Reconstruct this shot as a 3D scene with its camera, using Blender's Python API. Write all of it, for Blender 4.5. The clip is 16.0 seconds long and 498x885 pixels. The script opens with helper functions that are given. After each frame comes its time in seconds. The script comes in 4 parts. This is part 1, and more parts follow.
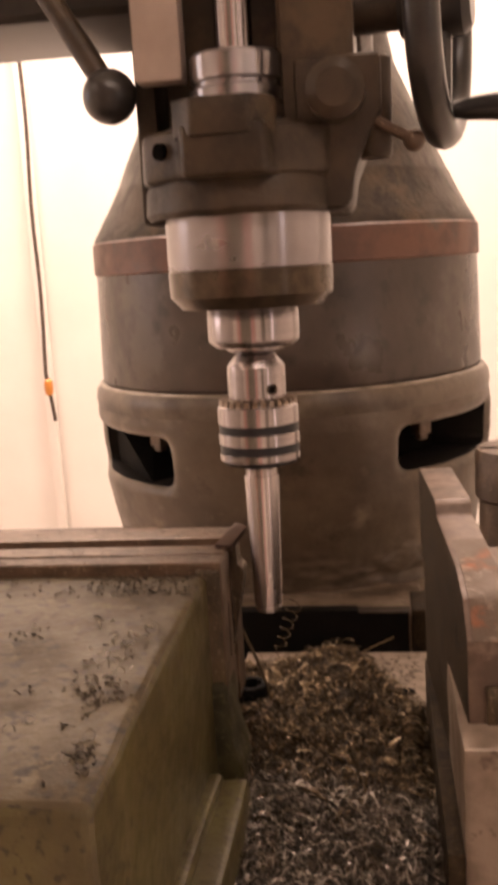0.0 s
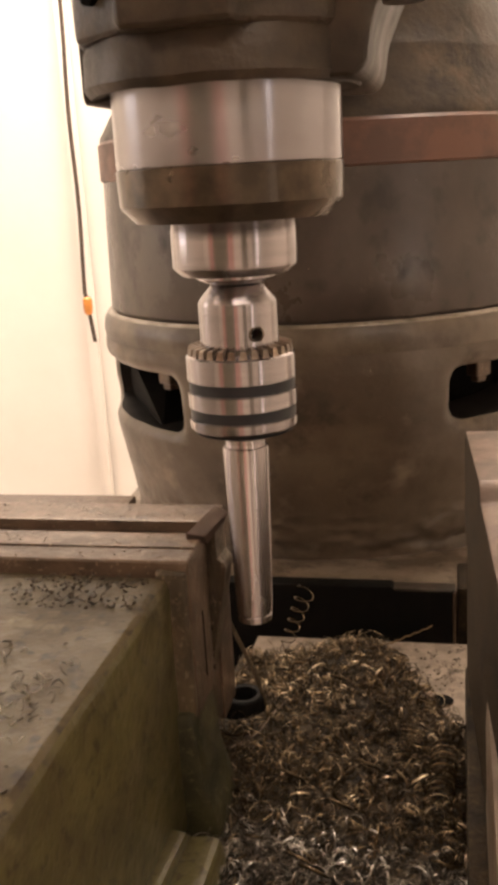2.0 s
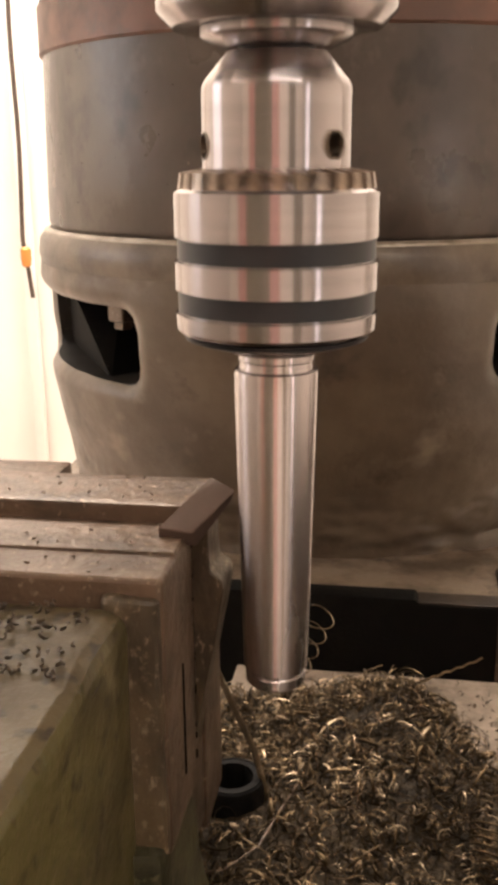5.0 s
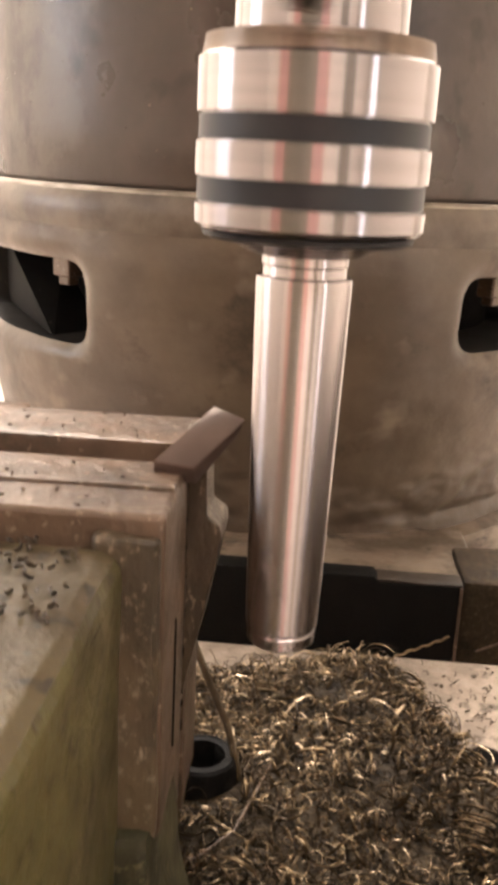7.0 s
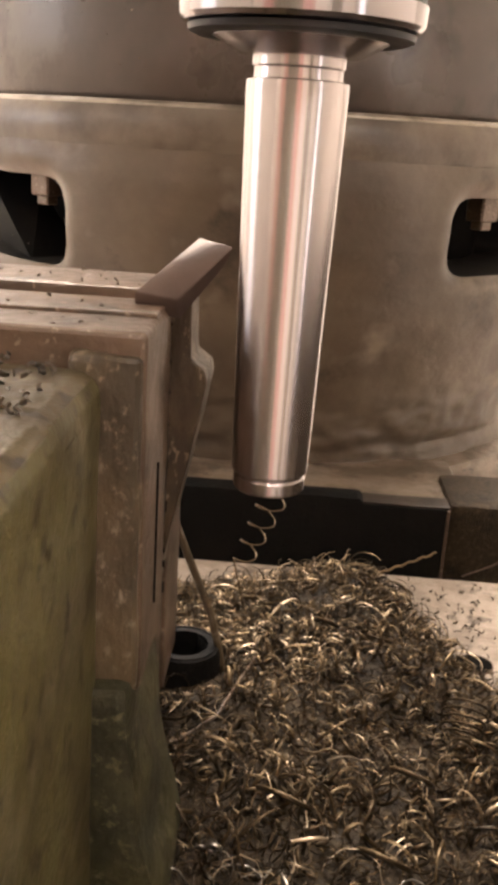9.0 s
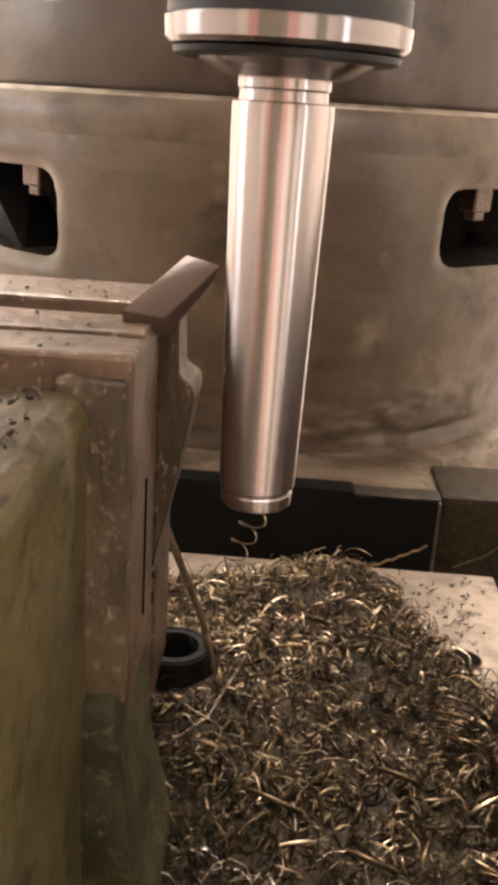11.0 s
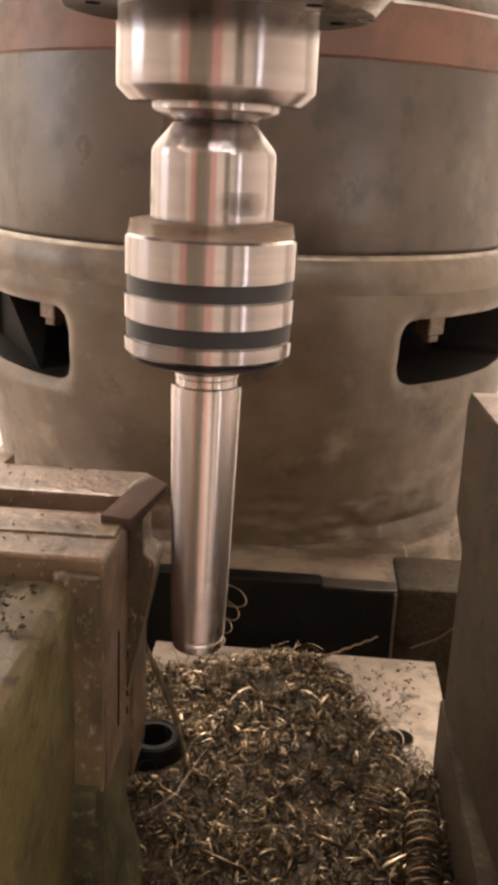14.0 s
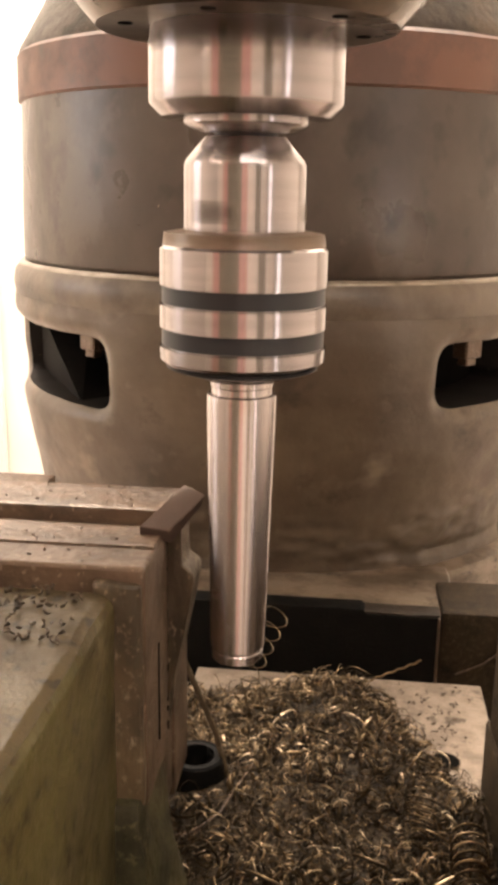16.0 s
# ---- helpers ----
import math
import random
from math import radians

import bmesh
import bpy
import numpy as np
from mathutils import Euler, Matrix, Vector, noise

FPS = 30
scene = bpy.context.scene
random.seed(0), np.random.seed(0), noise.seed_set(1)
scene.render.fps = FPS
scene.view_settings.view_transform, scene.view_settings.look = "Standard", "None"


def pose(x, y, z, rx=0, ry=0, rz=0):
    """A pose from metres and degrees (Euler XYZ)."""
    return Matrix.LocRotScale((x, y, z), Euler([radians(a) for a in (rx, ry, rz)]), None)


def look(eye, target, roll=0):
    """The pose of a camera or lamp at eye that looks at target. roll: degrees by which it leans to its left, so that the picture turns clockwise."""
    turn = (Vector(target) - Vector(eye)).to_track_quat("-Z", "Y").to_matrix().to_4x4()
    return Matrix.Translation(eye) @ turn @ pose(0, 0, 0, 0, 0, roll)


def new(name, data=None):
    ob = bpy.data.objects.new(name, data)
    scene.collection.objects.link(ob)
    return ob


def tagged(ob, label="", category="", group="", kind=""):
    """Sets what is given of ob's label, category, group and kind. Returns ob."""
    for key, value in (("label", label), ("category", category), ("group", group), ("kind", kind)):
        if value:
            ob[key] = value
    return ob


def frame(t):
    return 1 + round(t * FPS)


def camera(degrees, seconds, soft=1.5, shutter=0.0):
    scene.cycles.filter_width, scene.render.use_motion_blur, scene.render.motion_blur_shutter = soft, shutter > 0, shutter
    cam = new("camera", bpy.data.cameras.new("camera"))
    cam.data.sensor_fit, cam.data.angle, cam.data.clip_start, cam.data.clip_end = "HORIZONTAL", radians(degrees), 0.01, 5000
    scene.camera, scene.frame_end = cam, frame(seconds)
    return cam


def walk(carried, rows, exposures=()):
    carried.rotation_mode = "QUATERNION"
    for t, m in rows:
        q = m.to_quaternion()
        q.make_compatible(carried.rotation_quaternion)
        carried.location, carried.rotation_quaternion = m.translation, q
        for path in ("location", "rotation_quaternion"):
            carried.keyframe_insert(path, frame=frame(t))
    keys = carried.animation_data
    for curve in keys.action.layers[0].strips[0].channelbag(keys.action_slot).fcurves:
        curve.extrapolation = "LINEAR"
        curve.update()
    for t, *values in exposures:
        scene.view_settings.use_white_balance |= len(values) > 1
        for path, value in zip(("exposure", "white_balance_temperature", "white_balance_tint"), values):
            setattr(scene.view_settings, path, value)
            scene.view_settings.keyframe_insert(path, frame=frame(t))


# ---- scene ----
cam = camera(29.0, 16.0, soft=4.5, shutter=0.5)
PATH = [
    (0, (0.072, -0.531, 0.202), (-0.207, 1.416, -0.161), -3.5),
    (0.5, (0.069, -0.512, 0.196), (-0.166, 1.417, -0.277), -3.4),
    (1, (0.067, -0.467, 0.199), (-0.175, 1.455, -0.299), -3.1),
    (1.5, (0.104, -0.422, 0.202), (-0.28, 1.471, -0.317), -3.5),
    (2, (0.091, -0.388, 0.194), (-0.334, 1.494, -0.331), -3.5),
    (2.5, (0.102, -0.346, 0.187), (-0.266, 1.547, -0.343), -3.6),
    (3, (0.096, -0.322, 0.179), (-0.222, 1.577, -0.361), -4.0),
    (3.5, (0.075, -0.316, 0.182), (-0.247, 1.582, -0.363), -4.4),
    (4, (0.067, -0.291, 0.187), (-0.26, 1.604, -0.364), -4.1),
    (4.5, (0.044, -0.245, 0.159), (-0.281, 1.648, -0.397), -1.6),
    (4.7, (0.038, -0.231, 0.142), (-0.284, 1.662, -0.418), -1.1),
    (7, (0.006, -0.197, 0.108), (-0.123, 1.716, -0.464), 2.8),
    (7.5, (0.008, -0.195, 0.087), (-0.104, 1.717, -0.49), 3.0),
    (8, (0.008, -0.193, 0.079), (-0.096, 1.716, -0.506), 3.2),
    (8.5, (0.008, -0.194, 0.077), (-0.088, 1.71, -0.528), 3.3),
    (9, (0.006, -0.194, 0.076), (-0.08, 1.707, -0.538), 3.5),
    (11.3, (0.008, -0.193, 0.089), (-0.066, 1.691, -0.578), 3.5),
    (11.5, (0.009, -0.195, 0.096), (-0.066, 1.688, -0.575), 3.5),
    (12, (0.013, -0.194, 0.097), (-0.065, 1.688, -0.577), 3.3),
    (12.5, (0.016, -0.208, 0.112), (-0.068, 1.675, -0.556), 3.1),
    (13, (0.017, -0.217, 0.119), (-0.075, 1.671, -0.534), 2.9),
    (13.5, (0.021, -0.238, 0.13), (-0.085, 1.657, -0.499), 2.8),
    (14, (0.032, -0.26, 0.148), (-0.095, 1.649, -0.437), 2.5),
    (14.5, (0.034, -0.263, 0.146), (-0.124, 1.651, -0.413), 1.9),
    (15, (0.033, -0.268, 0.14), (-0.155, 1.65, -0.394), 1.2),
    (15.5, (0.032, -0.263, 0.144), (-0.174, 1.659, -0.37), 0.8),
    (16, (0.034, -0.264, 0.14), (-0.182, 1.659, -0.366), 0.8),
]
walk(cam, [(t, look(eye, target, roll)) for t, eye, target, roll in PATH], exposures=[(0, -1.6, 7200, 26), (0.4, -1.0, 6600, 11), (0.6, -1.0, 6600, 11), (1.0, -1.05, 6650, 11), (1.6, -1.35, 6700, 12), (2.0, -1.45, 6700, 12), (2.5, -1.03, 6500, 12), (3.5, -0.76, 6500, 11), (4.5, -1.1, 6350, 10), (7, -0.42, 5950, 9), (9, -0.52, 6000, 9), (12.5, -0.52, 5950, 9), (14, -0.8, 6100, 10), (16, -0.72, 6450, 10)])

# ---- world and light ----
world = bpy.data.worlds.new("world")
scene.world = world
world.use_nodes = True
wbg = world.node_tree.nodes["Background"]
wbg.inputs[0].default_value = (1.0, 0.86, 0.72, 1)
wbg.inputs[1].default_value = 0.012


def area_lamp(name, eye, target, sx, sy, watts, colour):
    data = bpy.data.lights.new(name, "AREA")
    data.shape, data.size, data.size_y = "RECTANGLE", sx, sy
    data.energy, data.color = watts, colour
    ob = new(name, data)
    ob.matrix_world = look(eye, target)
    return ob


WARM = (1.0, 0.85, 0.72)
# rear, front and side fills are added, unseen lamps for wall and machine
area_lamp("fill_light_rear", (-0.2, 0.95, 1.8), (-0.2, 1.6, 0.2), 1.8, 0.2, 340, WARM)
area_lamp("fill_light_front", (0.55, -1.0, 1.25), (0.50, -1.0, 0.0), 0.16, 1.3, 29, (1.0, 0.88, 0.77))
area_lamp("window_light", (2.25, -1.6, 0.1), (0.0, 0.0, -0.1), 0.3, 1.8, 9, (0.95, 0.93, 0.95))
area_lamp("window_light_side", (-2.05, 0.15, 0.45), (0.0, 0.2, 0.0), 0.7, 1.0, 14, (0.84, 0.91, 1.0))
area_lamp("fill_light_side", (-1.4, -1.0, 1.25), (-1.4, -1.0, 0.0), 0.16, 1.3, 15, WARM)

# ---- materials ----


def mat(name, base, rough=0.5, metal=0.0, second=None, scale=30.0, detail=8.0, mix=(0.4, 0.65), bump=0.0, bscale=200.0,
        rough2=None, stretch=(1, 1, 1), third=None, tscale=8.0, tmix=(0.5, 0.7), coat=0.0, aniso=0.0, spec=0.5, specks=None, sscale=160.0, smix=(0.62, 0.68)):
    """Principled surface with two scales of noise for colour, noise for roughness and a fine bump."""
    m = bpy.data.materials.new(name)
    m.use_nodes = True
    nt = m.node_tree
    p = nt.nodes["Principled BSDF"]
    p.inputs["Metallic"].default_value = metal
    p.inputs["Roughness"].default_value = rough
    p.inputs["Base Color"].default_value = (*base, 1)
    p.inputs["Specular IOR Level"].default_value = spec
    p.inputs["Coat Weight"].default_value = coat
    p.inputs["Anisotropic"].default_value = aniso
    if aniso:  # turning marks run round the axis and smear reflections along it
        tg = nt.nodes.new("ShaderNodeTangent")
        tg.direction_type, tg.axis = "RADIAL", "Z"
        p.inputs["Anisotropic Rotation"].default_value = 0.25
        nt.links.new(tg.outputs[0], p.inputs["Tangent"])
    tc = nt.nodes.new("ShaderNodeTexCoord")
    mp = nt.nodes.new("ShaderNodeMapping")
    mp.inputs["Scale"].default_value = stretch
    nt.links.new(tc.outputs["Object"], mp.inputs[0])

    def noise_node(s, d=8.0, r=0.6):
        n = nt.nodes.new("ShaderNodeTexNoise")
        n.inputs["Scale"].default_value, n.inputs["Detail"].default_value, n.inputs["Roughness"].default_value = s, d, r
        nt.links.new(mp.outputs[0], n.inputs["Vector"])
        return n

    def ramp(src, lo, hi):
        r = nt.nodes.new("ShaderNodeMapRange")
        r.inputs["From Min"].default_value, r.inputs["From Max"].default_value = lo, hi
        nt.links.new(src, r.inputs["Value"])
        return r.outputs[0]

    colour = None
    if second:
        n1 = noise_node(scale, detail)
        mx = nt.nodes.new("ShaderNodeMix")
        mx.data_type = "RGBA"
        mx.inputs[6].default_value, mx.inputs[7].default_value = (*base, 1), (*second, 1)
        nt.links.new(ramp(n1.outputs[0], *mix), mx.inputs[0])
        colour = mx.outputs[2]
        if third:
            n2 = noise_node(tscale, 6.0, 0.7)
            m2 = nt.nodes.new("ShaderNodeMix")
            m2.data_type = "RGBA"
            nt.links.new(colour, m2.inputs[6])
            m2.inputs[7].default_value = (*third, 1)
            nt.links.new(ramp(n2.outputs[0], *tmix), m2.inputs[0])
            colour = m2.outputs[2]
        if specks:
            n4 = noise_node(sscale, 3.0, 0.5)
            m4 = nt.nodes.new("ShaderNodeMix")
            m4.data_type = "RGBA"
            nt.links.new(colour, m4.inputs[6])
            m4.inputs[7].default_value = (*specks, 1)
            nt.links.new(ramp(n4.outputs[0], *smix), m4.inputs[0])
            colour = m4.outputs[2]
        nt.links.new(colour, p.inputs["Base Color"])
        if rough2 is not None:
            mr = nt.nodes.new("ShaderNodeMapRange")
            mr.inputs["From Min"].default_value, mr.inputs["From Max"].default_value = 0.35, 0.65
            mr.inputs["To Min"].default_value, mr.inputs["To Max"].default_value = rough, rough2
            nt.links.new(n1.outputs[0], mr.inputs["Value"])
            nt.links.new(mr.outputs[0], p.inputs["Roughness"])
    if bump:
        n3 = noise_node(bscale, 5.0)
        b = nt.nodes.new("ShaderNodeBump")
        b.inputs["Strength"].default_value, b.inputs["Distance"].default_value = bump, 0.001
        nt.links.new(n3.outputs[0], b.inputs["Height"])
        nt.links.new(b.outputs[0], p.inputs["Normal"])
    return m


M = {
    "steel": mat("turned_steel", (0.37, 0.335, 0.335), 0.19, 1.0, (0.31, 0.282, 0.280), 60, 4, (0.3, 0.8), 0.0, 900, 0.23, (0.15, 0.15, 6), aniso=1.0),
    "taper": mat("ground_steel", (0.55, 0.495, 0.488), 0.24, 1.0, (0.48, 0.432, 0.424), 40, 6, (0.40, 0.65), 0.0, 500, 0.28, (1, 1, 0.25), (0.42, 0.38, 0.37), 130, (0.66, 0.76), aniso=1.0),
    "quill": mat("worn_steel", (0.37, 0.35, 0.36), 0.25, 1.0, (0.28, 0.265, 0.27), 14, 5, (0.4, 0.65), 0.0, 500, 0.32, (0.5, 0.5, 1), aniso=0.97),
    "quilldark": mat("oiled_steel", (0.105, 0.078, 0.054), 0.26, 0.75, (0.055, 0.041, 0.028), 40, 8, (0.42, 0.6), 0.0, 300, 0.36, aniso=0.9),
    "band": mat("blackened_groove", (0.012, 0.012, 0.014), 0.45, 0.3, (0.022, 0.022, 0.024), 60),
    # pocket walls: their shade is put into the colour
    "black": mat("pocket_wall_shade", (0.009, 0.0075, 0.006), 0.6, 0.0, (0.017, 0.0125, 0.009), 120, 6, (0.5, 0.8), 0.3, 500, spec=0.15),
    # near-black that imitates the shade inside holes, slots and pockets
    "void": mat("cavity_shade", (0.004, 0.0035, 0.003), 1.0, 0.0, (0.007, 0.006, 0.005), 40, spec=0.03),
    "casting": mat("dark_cast_paint", (0.056, 0.040, 0.026), 0.34, 0.0, (0.027, 0.0195, 0.0125), 26, 10, (0.44, 0.60), 0.6, 160, 0.52, (1, 1, 1), (0.086, 0.060, 0.036), 18, (0.54, 0.66), spec=0.28),
    "column": mat("oily_cast_iron_paint", (0.086, 0.066, 0.052), 0.23, 0.0, (0.058, 0.043, 0.033), 13, 12, (0.40, 0.62), 0.3, 110, 0.38, (1, 1, 0.8), (0.108, 0.088, 0.069), 10, (0.56, 0.64), specks=(0.034, 0.025, 0.018), sscale=34.0, smix=(0.58, 0.70)),
    "foot": mat("stained_cast_foot", (0.122, 0.091, 0.060), 0.30, 0.0, (0.076, 0.054, 0.034), 14, 12, (0.38, 0.62), 0.6, 90, 0.46, (1, 1, 1.2), (0.046, 0.032, 0.020), 16, (0.56, 0.68), specks=(0.175, 0.136, 0.096), sscale=30.0, smix=(0.60, 0.74)),
    "redband": mat("faded_red_paint", (0.150, 0.068, 0.042), 0.40, 0.0, (0.098, 0.050, 0.034), 26, 10, (0.44, 0.58), 0.25, 150, 0.55, (1, 1, 1), (0.085, 0.060, 0.044), 14, (0.54, 0.64)),
    "lip": mat("worn_rim_paint", (0.145, 0.113, 0.080), 0.34, 0.0, (0.075, 0.055, 0.038), 24, 9, (0.42, 0.62), 0.4, 150),
    "green": mat("dirty_green_paint", (0.098, 0.082, 0.030), 0.28, 0.0, (0.060, 0.047, 0.018), 24, 12, (0.41, 0.60), 1.0, 110, 0.48, (1, 1, 1), (0.125, 0.102, 0.050), 40, (0.58, 0.68), specks=(0.036, 0.025, 0.010), sscale=220.0, smix=(0.56, 0.66)),
    "greentop": mat("oily_green_top", (0.096, 0.074, 0.036), 0.36, 0.0, (0.058, 0.041, 0.019), 24, 12, (0.40, 0.62), 1.0, 120, 0.58, (1, 1, 1), (0.135, 0.106, 0.060), 46, (0.58, 0.66), 0.06, specks=(0.030, 0.021, 0.012), sscale=150.0, smix=(0.56, 0.66), spec=0.28),
    "jaw": mat("dirty_jaw_steel", (0.116, 0.074, 0.046), 0.33, 0.15, (0.066, 0.042, 0.026), 50, 11, (0.40, 0.62), 0.8, 220, 0.46, (1, 1, 1), (0.042, 0.028, 0.016), 30, (0.56, 0.68), specks=(0.22, 0.160, 0.110), sscale=420.0, smix=(0.62, 0.69)),
    "jawcast": mat("crusted_jaw_iron", (0.100, 0.070, 0.037), 0.34, 0.1, (0.046, 0.032, 0.016), 60, 9, (0.42, 0.60), 1.0, 190, 0.55, (1, 1, 0.6), (0.21, 0.160, 0.105), 420, (0.55, 0.66)),
    "tongue": mat("smooth_brown_steel", (0.095, 0.064, 0.050), 0.30, 0.4, (0.070, 0.047, 0.036), 40, 8, (0.4, 0.65), 0.15, 300),
    "endjaw": mat("scratched_jaw_end", (0.085, 0.060, 0.034), 0.33, 0.35, (0.045, 0.031, 0.017), 90, 9, (0.4, 0.6), 1.0, 300, 0.5, (1, 1, 0.5), (0.24, 0.185, 0.125), 460, (0.57, 0.66)),
    # the bar's own black, also paints shade on the pocket ramp
    "barblack": mat("black_bar_pocket_shade", (0.0055, 0.005, 0.0042), 0.7, 0.0, (0.010, 0.008, 0.006), 60, 6, (0.5, 0.8), 0.3, 400, spec=0.08),
    "scuffed": mat("scuffed_cast_skirt", (0.210, 0.165, 0.120), 0.28, 0.1, (0.100, 0.072, 0.048), 34, 10, (0.42, 0.60), 0.8, 130, 0.45, (1, 1, 2.0), (0.050, 0.036, 0.024), 40, (0.56, 0.64)),
    "screwblack": mat("oiled_black_screw", (0.0045, 0.004, 0.0033), 0.5, 0.0, (0.008, 0.0062, 0.0045), 200, 6, (0.5, 0.8), 0.5, 500, 0.65, spec=0.10),
    "palebase": mat("worn_pale_casting", (0.27, 0.215, 0.165), 0.42, 0.15, (0.185, 0.140, 0.102), 34, 10, (0.42, 0.60), 0.5, 200, 0.55, (1, 1, 1), (0.095, 0.066, 0.044), 40, (0.58, 0.66)),
    # mossy green, darkened so the shade under the jaw plates is in it
    "moss": mat("mossy_green_shade", (0.046, 0.040, 0.017), 0.42, 0.0, (0.020, 0.018, 0.008), 50, 8, (0.40, 0.60), 1.0, 180, 0.6, (1, 1, 1), (0.095, 0.080, 0.040), 240, (0.56, 0.66), spec=0.3),
    "rjaw": mat("worn_brown_jaw", (0.150, 0.103, 0.076), 0.40, 0.2, (0.085, 0.058, 0.042), 40, 11, (0.42, 0.60), 0.5, 220, 0.52, (1, 1, 1), (0.205, 0.150, 0.115), 26, (0.55, 0.66)),
    "rust": mat("rusty_worn_shoulder", (0.108, 0.075, 0.050), 0.5, 0.2, (0.27, 0.095, 0.042), 55, 9, (0.53, 0.66), 0.6, 300, 0.7, (1, 1, 1), (0.34, 0.27, 0.21), 38, (0.57, 0.70)),
    "bed": mat("bare_bed_steel", (0.28, 0.225, 0.172), 0.32, 0.5, (0.17, 0.132, 0.098), 60, 10, (0.43, 0.58), 0.35, 250, 0.5, (1, 1, 1), (0.085, 0.062, 0.043), 80, (0.57, 0.64)),
    # grime of the heap; also paints shade on the fixed jaw's inward face
    "grime": mat("swarf_grime_jaw_shade", (0.032, 0.0215, 0.0105), 0.6, 0.0, (0.070, 0.048, 0.024), 300, 6, (0.5, 0.68), 1.0, 700, None, (1, 1, 1), (0.013, 0.009, 0.005), 60, (0.5, 0.65), spec=0.2),
    "wall": mat("warm_white_plaster", (0.80, 0.765, 0.71), 0.8, 0.0, (0.74, 0.70, 0.64), 3, 6, (0.4, 0.7), 0.2, 60),
    "crumb": mat("brown_swarf_crumb", (0.100, 0.070, 0.042), 0.45, 0.1, (0.045, 0.031, 0.018), 300, 5, (0.4, 0.6)),
    "tooth": mat("oily_gear_steel", (0.34, 0.27, 0.21), 0.3, 0.9, (0.2, 0.155, 0.12), 200, 6, (0.4, 0.7)),
    "edge": mat("rubbed_bare_edge", (0.34, 0.29, 0.23), 0.32, 0.2, (0.16, 0.13, 0.095), 40, 9, (0.42, 0.62), 0.3, 300),
    # colours of unseen wall stretches, chosen for what the steel reflects
    "olivereflector": mat("olive_reflector_paint", (0.27, 0.255, 0.205), 0.85, 0.0, (0.22, 0.21, 0.17), 2, 6, (0.4, 0.7), 0.2, 60),
    "pinkreflector": mat("pink_reflector_paint", (0.66, 0.40, 0.365), 0.85, 0.0, (0.60, 0.36, 0.32), 2, 6, (0.4, 0.7), 0.2, 60),
    "floor": mat("pale_concrete_floor", (0.58, 0.49, 0.43), 0.7, 0.0, (0.48, 0.40, 0.35), 4, 8, (0.4, 0.7), 0.3, 80),
    "cord": mat("brown_cord", (0.075, 0.05, 0.035), 0.6, 0.0, (0.05, 0.035, 0.025), 60),
    "orange": mat("orange_plastic", (0.62, 0.24, 0.05), 0.45, 0.0, (0.5, 0.2, 0.05), 60),
    "plate": mat("grey_enamel_block", (0.40, 0.33, 0.28), 0.4, 0.1, (0.32, 0.26, 0.22), 30, 6, (0.4, 0.7), 0.2, 300),
    "knob": mat("black_bakelite", (0.016, 0.015, 0.014), 0.3, 0.0, (0.03, 0.026, 0.022), 60),
}


def chip_material(name, low, mid, high, top, metal, rough):
    """Steel swarf, varied piece by piece."""
    m = bpy.data.materials.new(name)
    m.use_nodes = True
    nt = m.node_tree
    p = nt.nodes["Principled BSDF"]
    g = nt.nodes.new("ShaderNodeNewGeometry")
    cr = nt.nodes.new("ShaderNodeValToRGB")
    els = cr.color_ramp.elements
    els[0].color, els[1].color = (*low, 1), (*top, 1)
    e = els.new(0.5)
    e.color = (*mid, 1)
    e = els.new(0.86)
    e.color = (*high, 1)
    nt.links.new(g.outputs["Random Per Island"], cr.inputs[0])
    nt.links.new(cr.outputs[0], p.inputs["Base Color"])
    p.inputs["Metallic"].default_value, p.inputs["Roughness"].default_value = metal, rough
    return m


M["chip"] = chip_material("oily_steel_swarf", (0.022, 0.0145, 0.007), (0.066, 0.043, 0.019), (0.185, 0.128, 0.066), (0.60, 0.47, 0.32), 0.7, 0.38)
M["palechip"] = chip_material("pale_steel_swarf", (0.060, 0.050, 0.038), (0.20, 0.170, 0.135), (0.44, 0.39, 0.33), (0.75, 0.70, 0.63), 0.85, 0.33)

# ---- mesh tools ----


def part(name, bm, material, parent=None, label="", smooth=True, m=None):
    """Links a bmesh as one mesh object, under a thing or a part."""
    me = bpy.data.meshes.new(name)
    bmesh.ops.recalc_face_normals(bm, faces=bm.faces)
    bm.to_mesh(me)
    bm.free()
    me.materials.append(M[material])
    if smooth:
        for p in me.polygons:
            p.use_smooth = True
        me.set_sharp_from_angle(angle=radians(32))
    ob = new(name, me)
    if parent:
        ob.parent = parent
    if m is not None:
        ob.matrix_basis = m
    if label:
        ob["label"] = label
    return ob


def thing(name, x, y, z, label, category, group="", kind=""):
    e = new(name)
    e.empty_display_size = 0.01
    e.matrix_basis = pose(x, y, z)
    return tagged(e, label, category, group, kind)


def lathe(profile, seg=72, bm=None, m=None, cap=True):
    """A turned solid about z from rows of (r, z)."""
    bm = bm or bmesh.new()
    m = m or Matrix()
    rings = []
    for r, z in profile:
        rings.append([bm.verts.new(m @ Vector((r * math.cos(2 * math.pi * i / seg), r * math.sin(2 * math.pi * i / seg), z))) for i in range(seg)])
    for a, b in zip(rings, rings[1:]):
        for i in range(seg):
            bm.faces.new((a[i], a[(i + 1) % seg], b[(i + 1) % seg], b[i]))
    if cap:
        bm.faces.new(rings[0][::-1])
        bm.faces.new(rings[-1])
    return bm


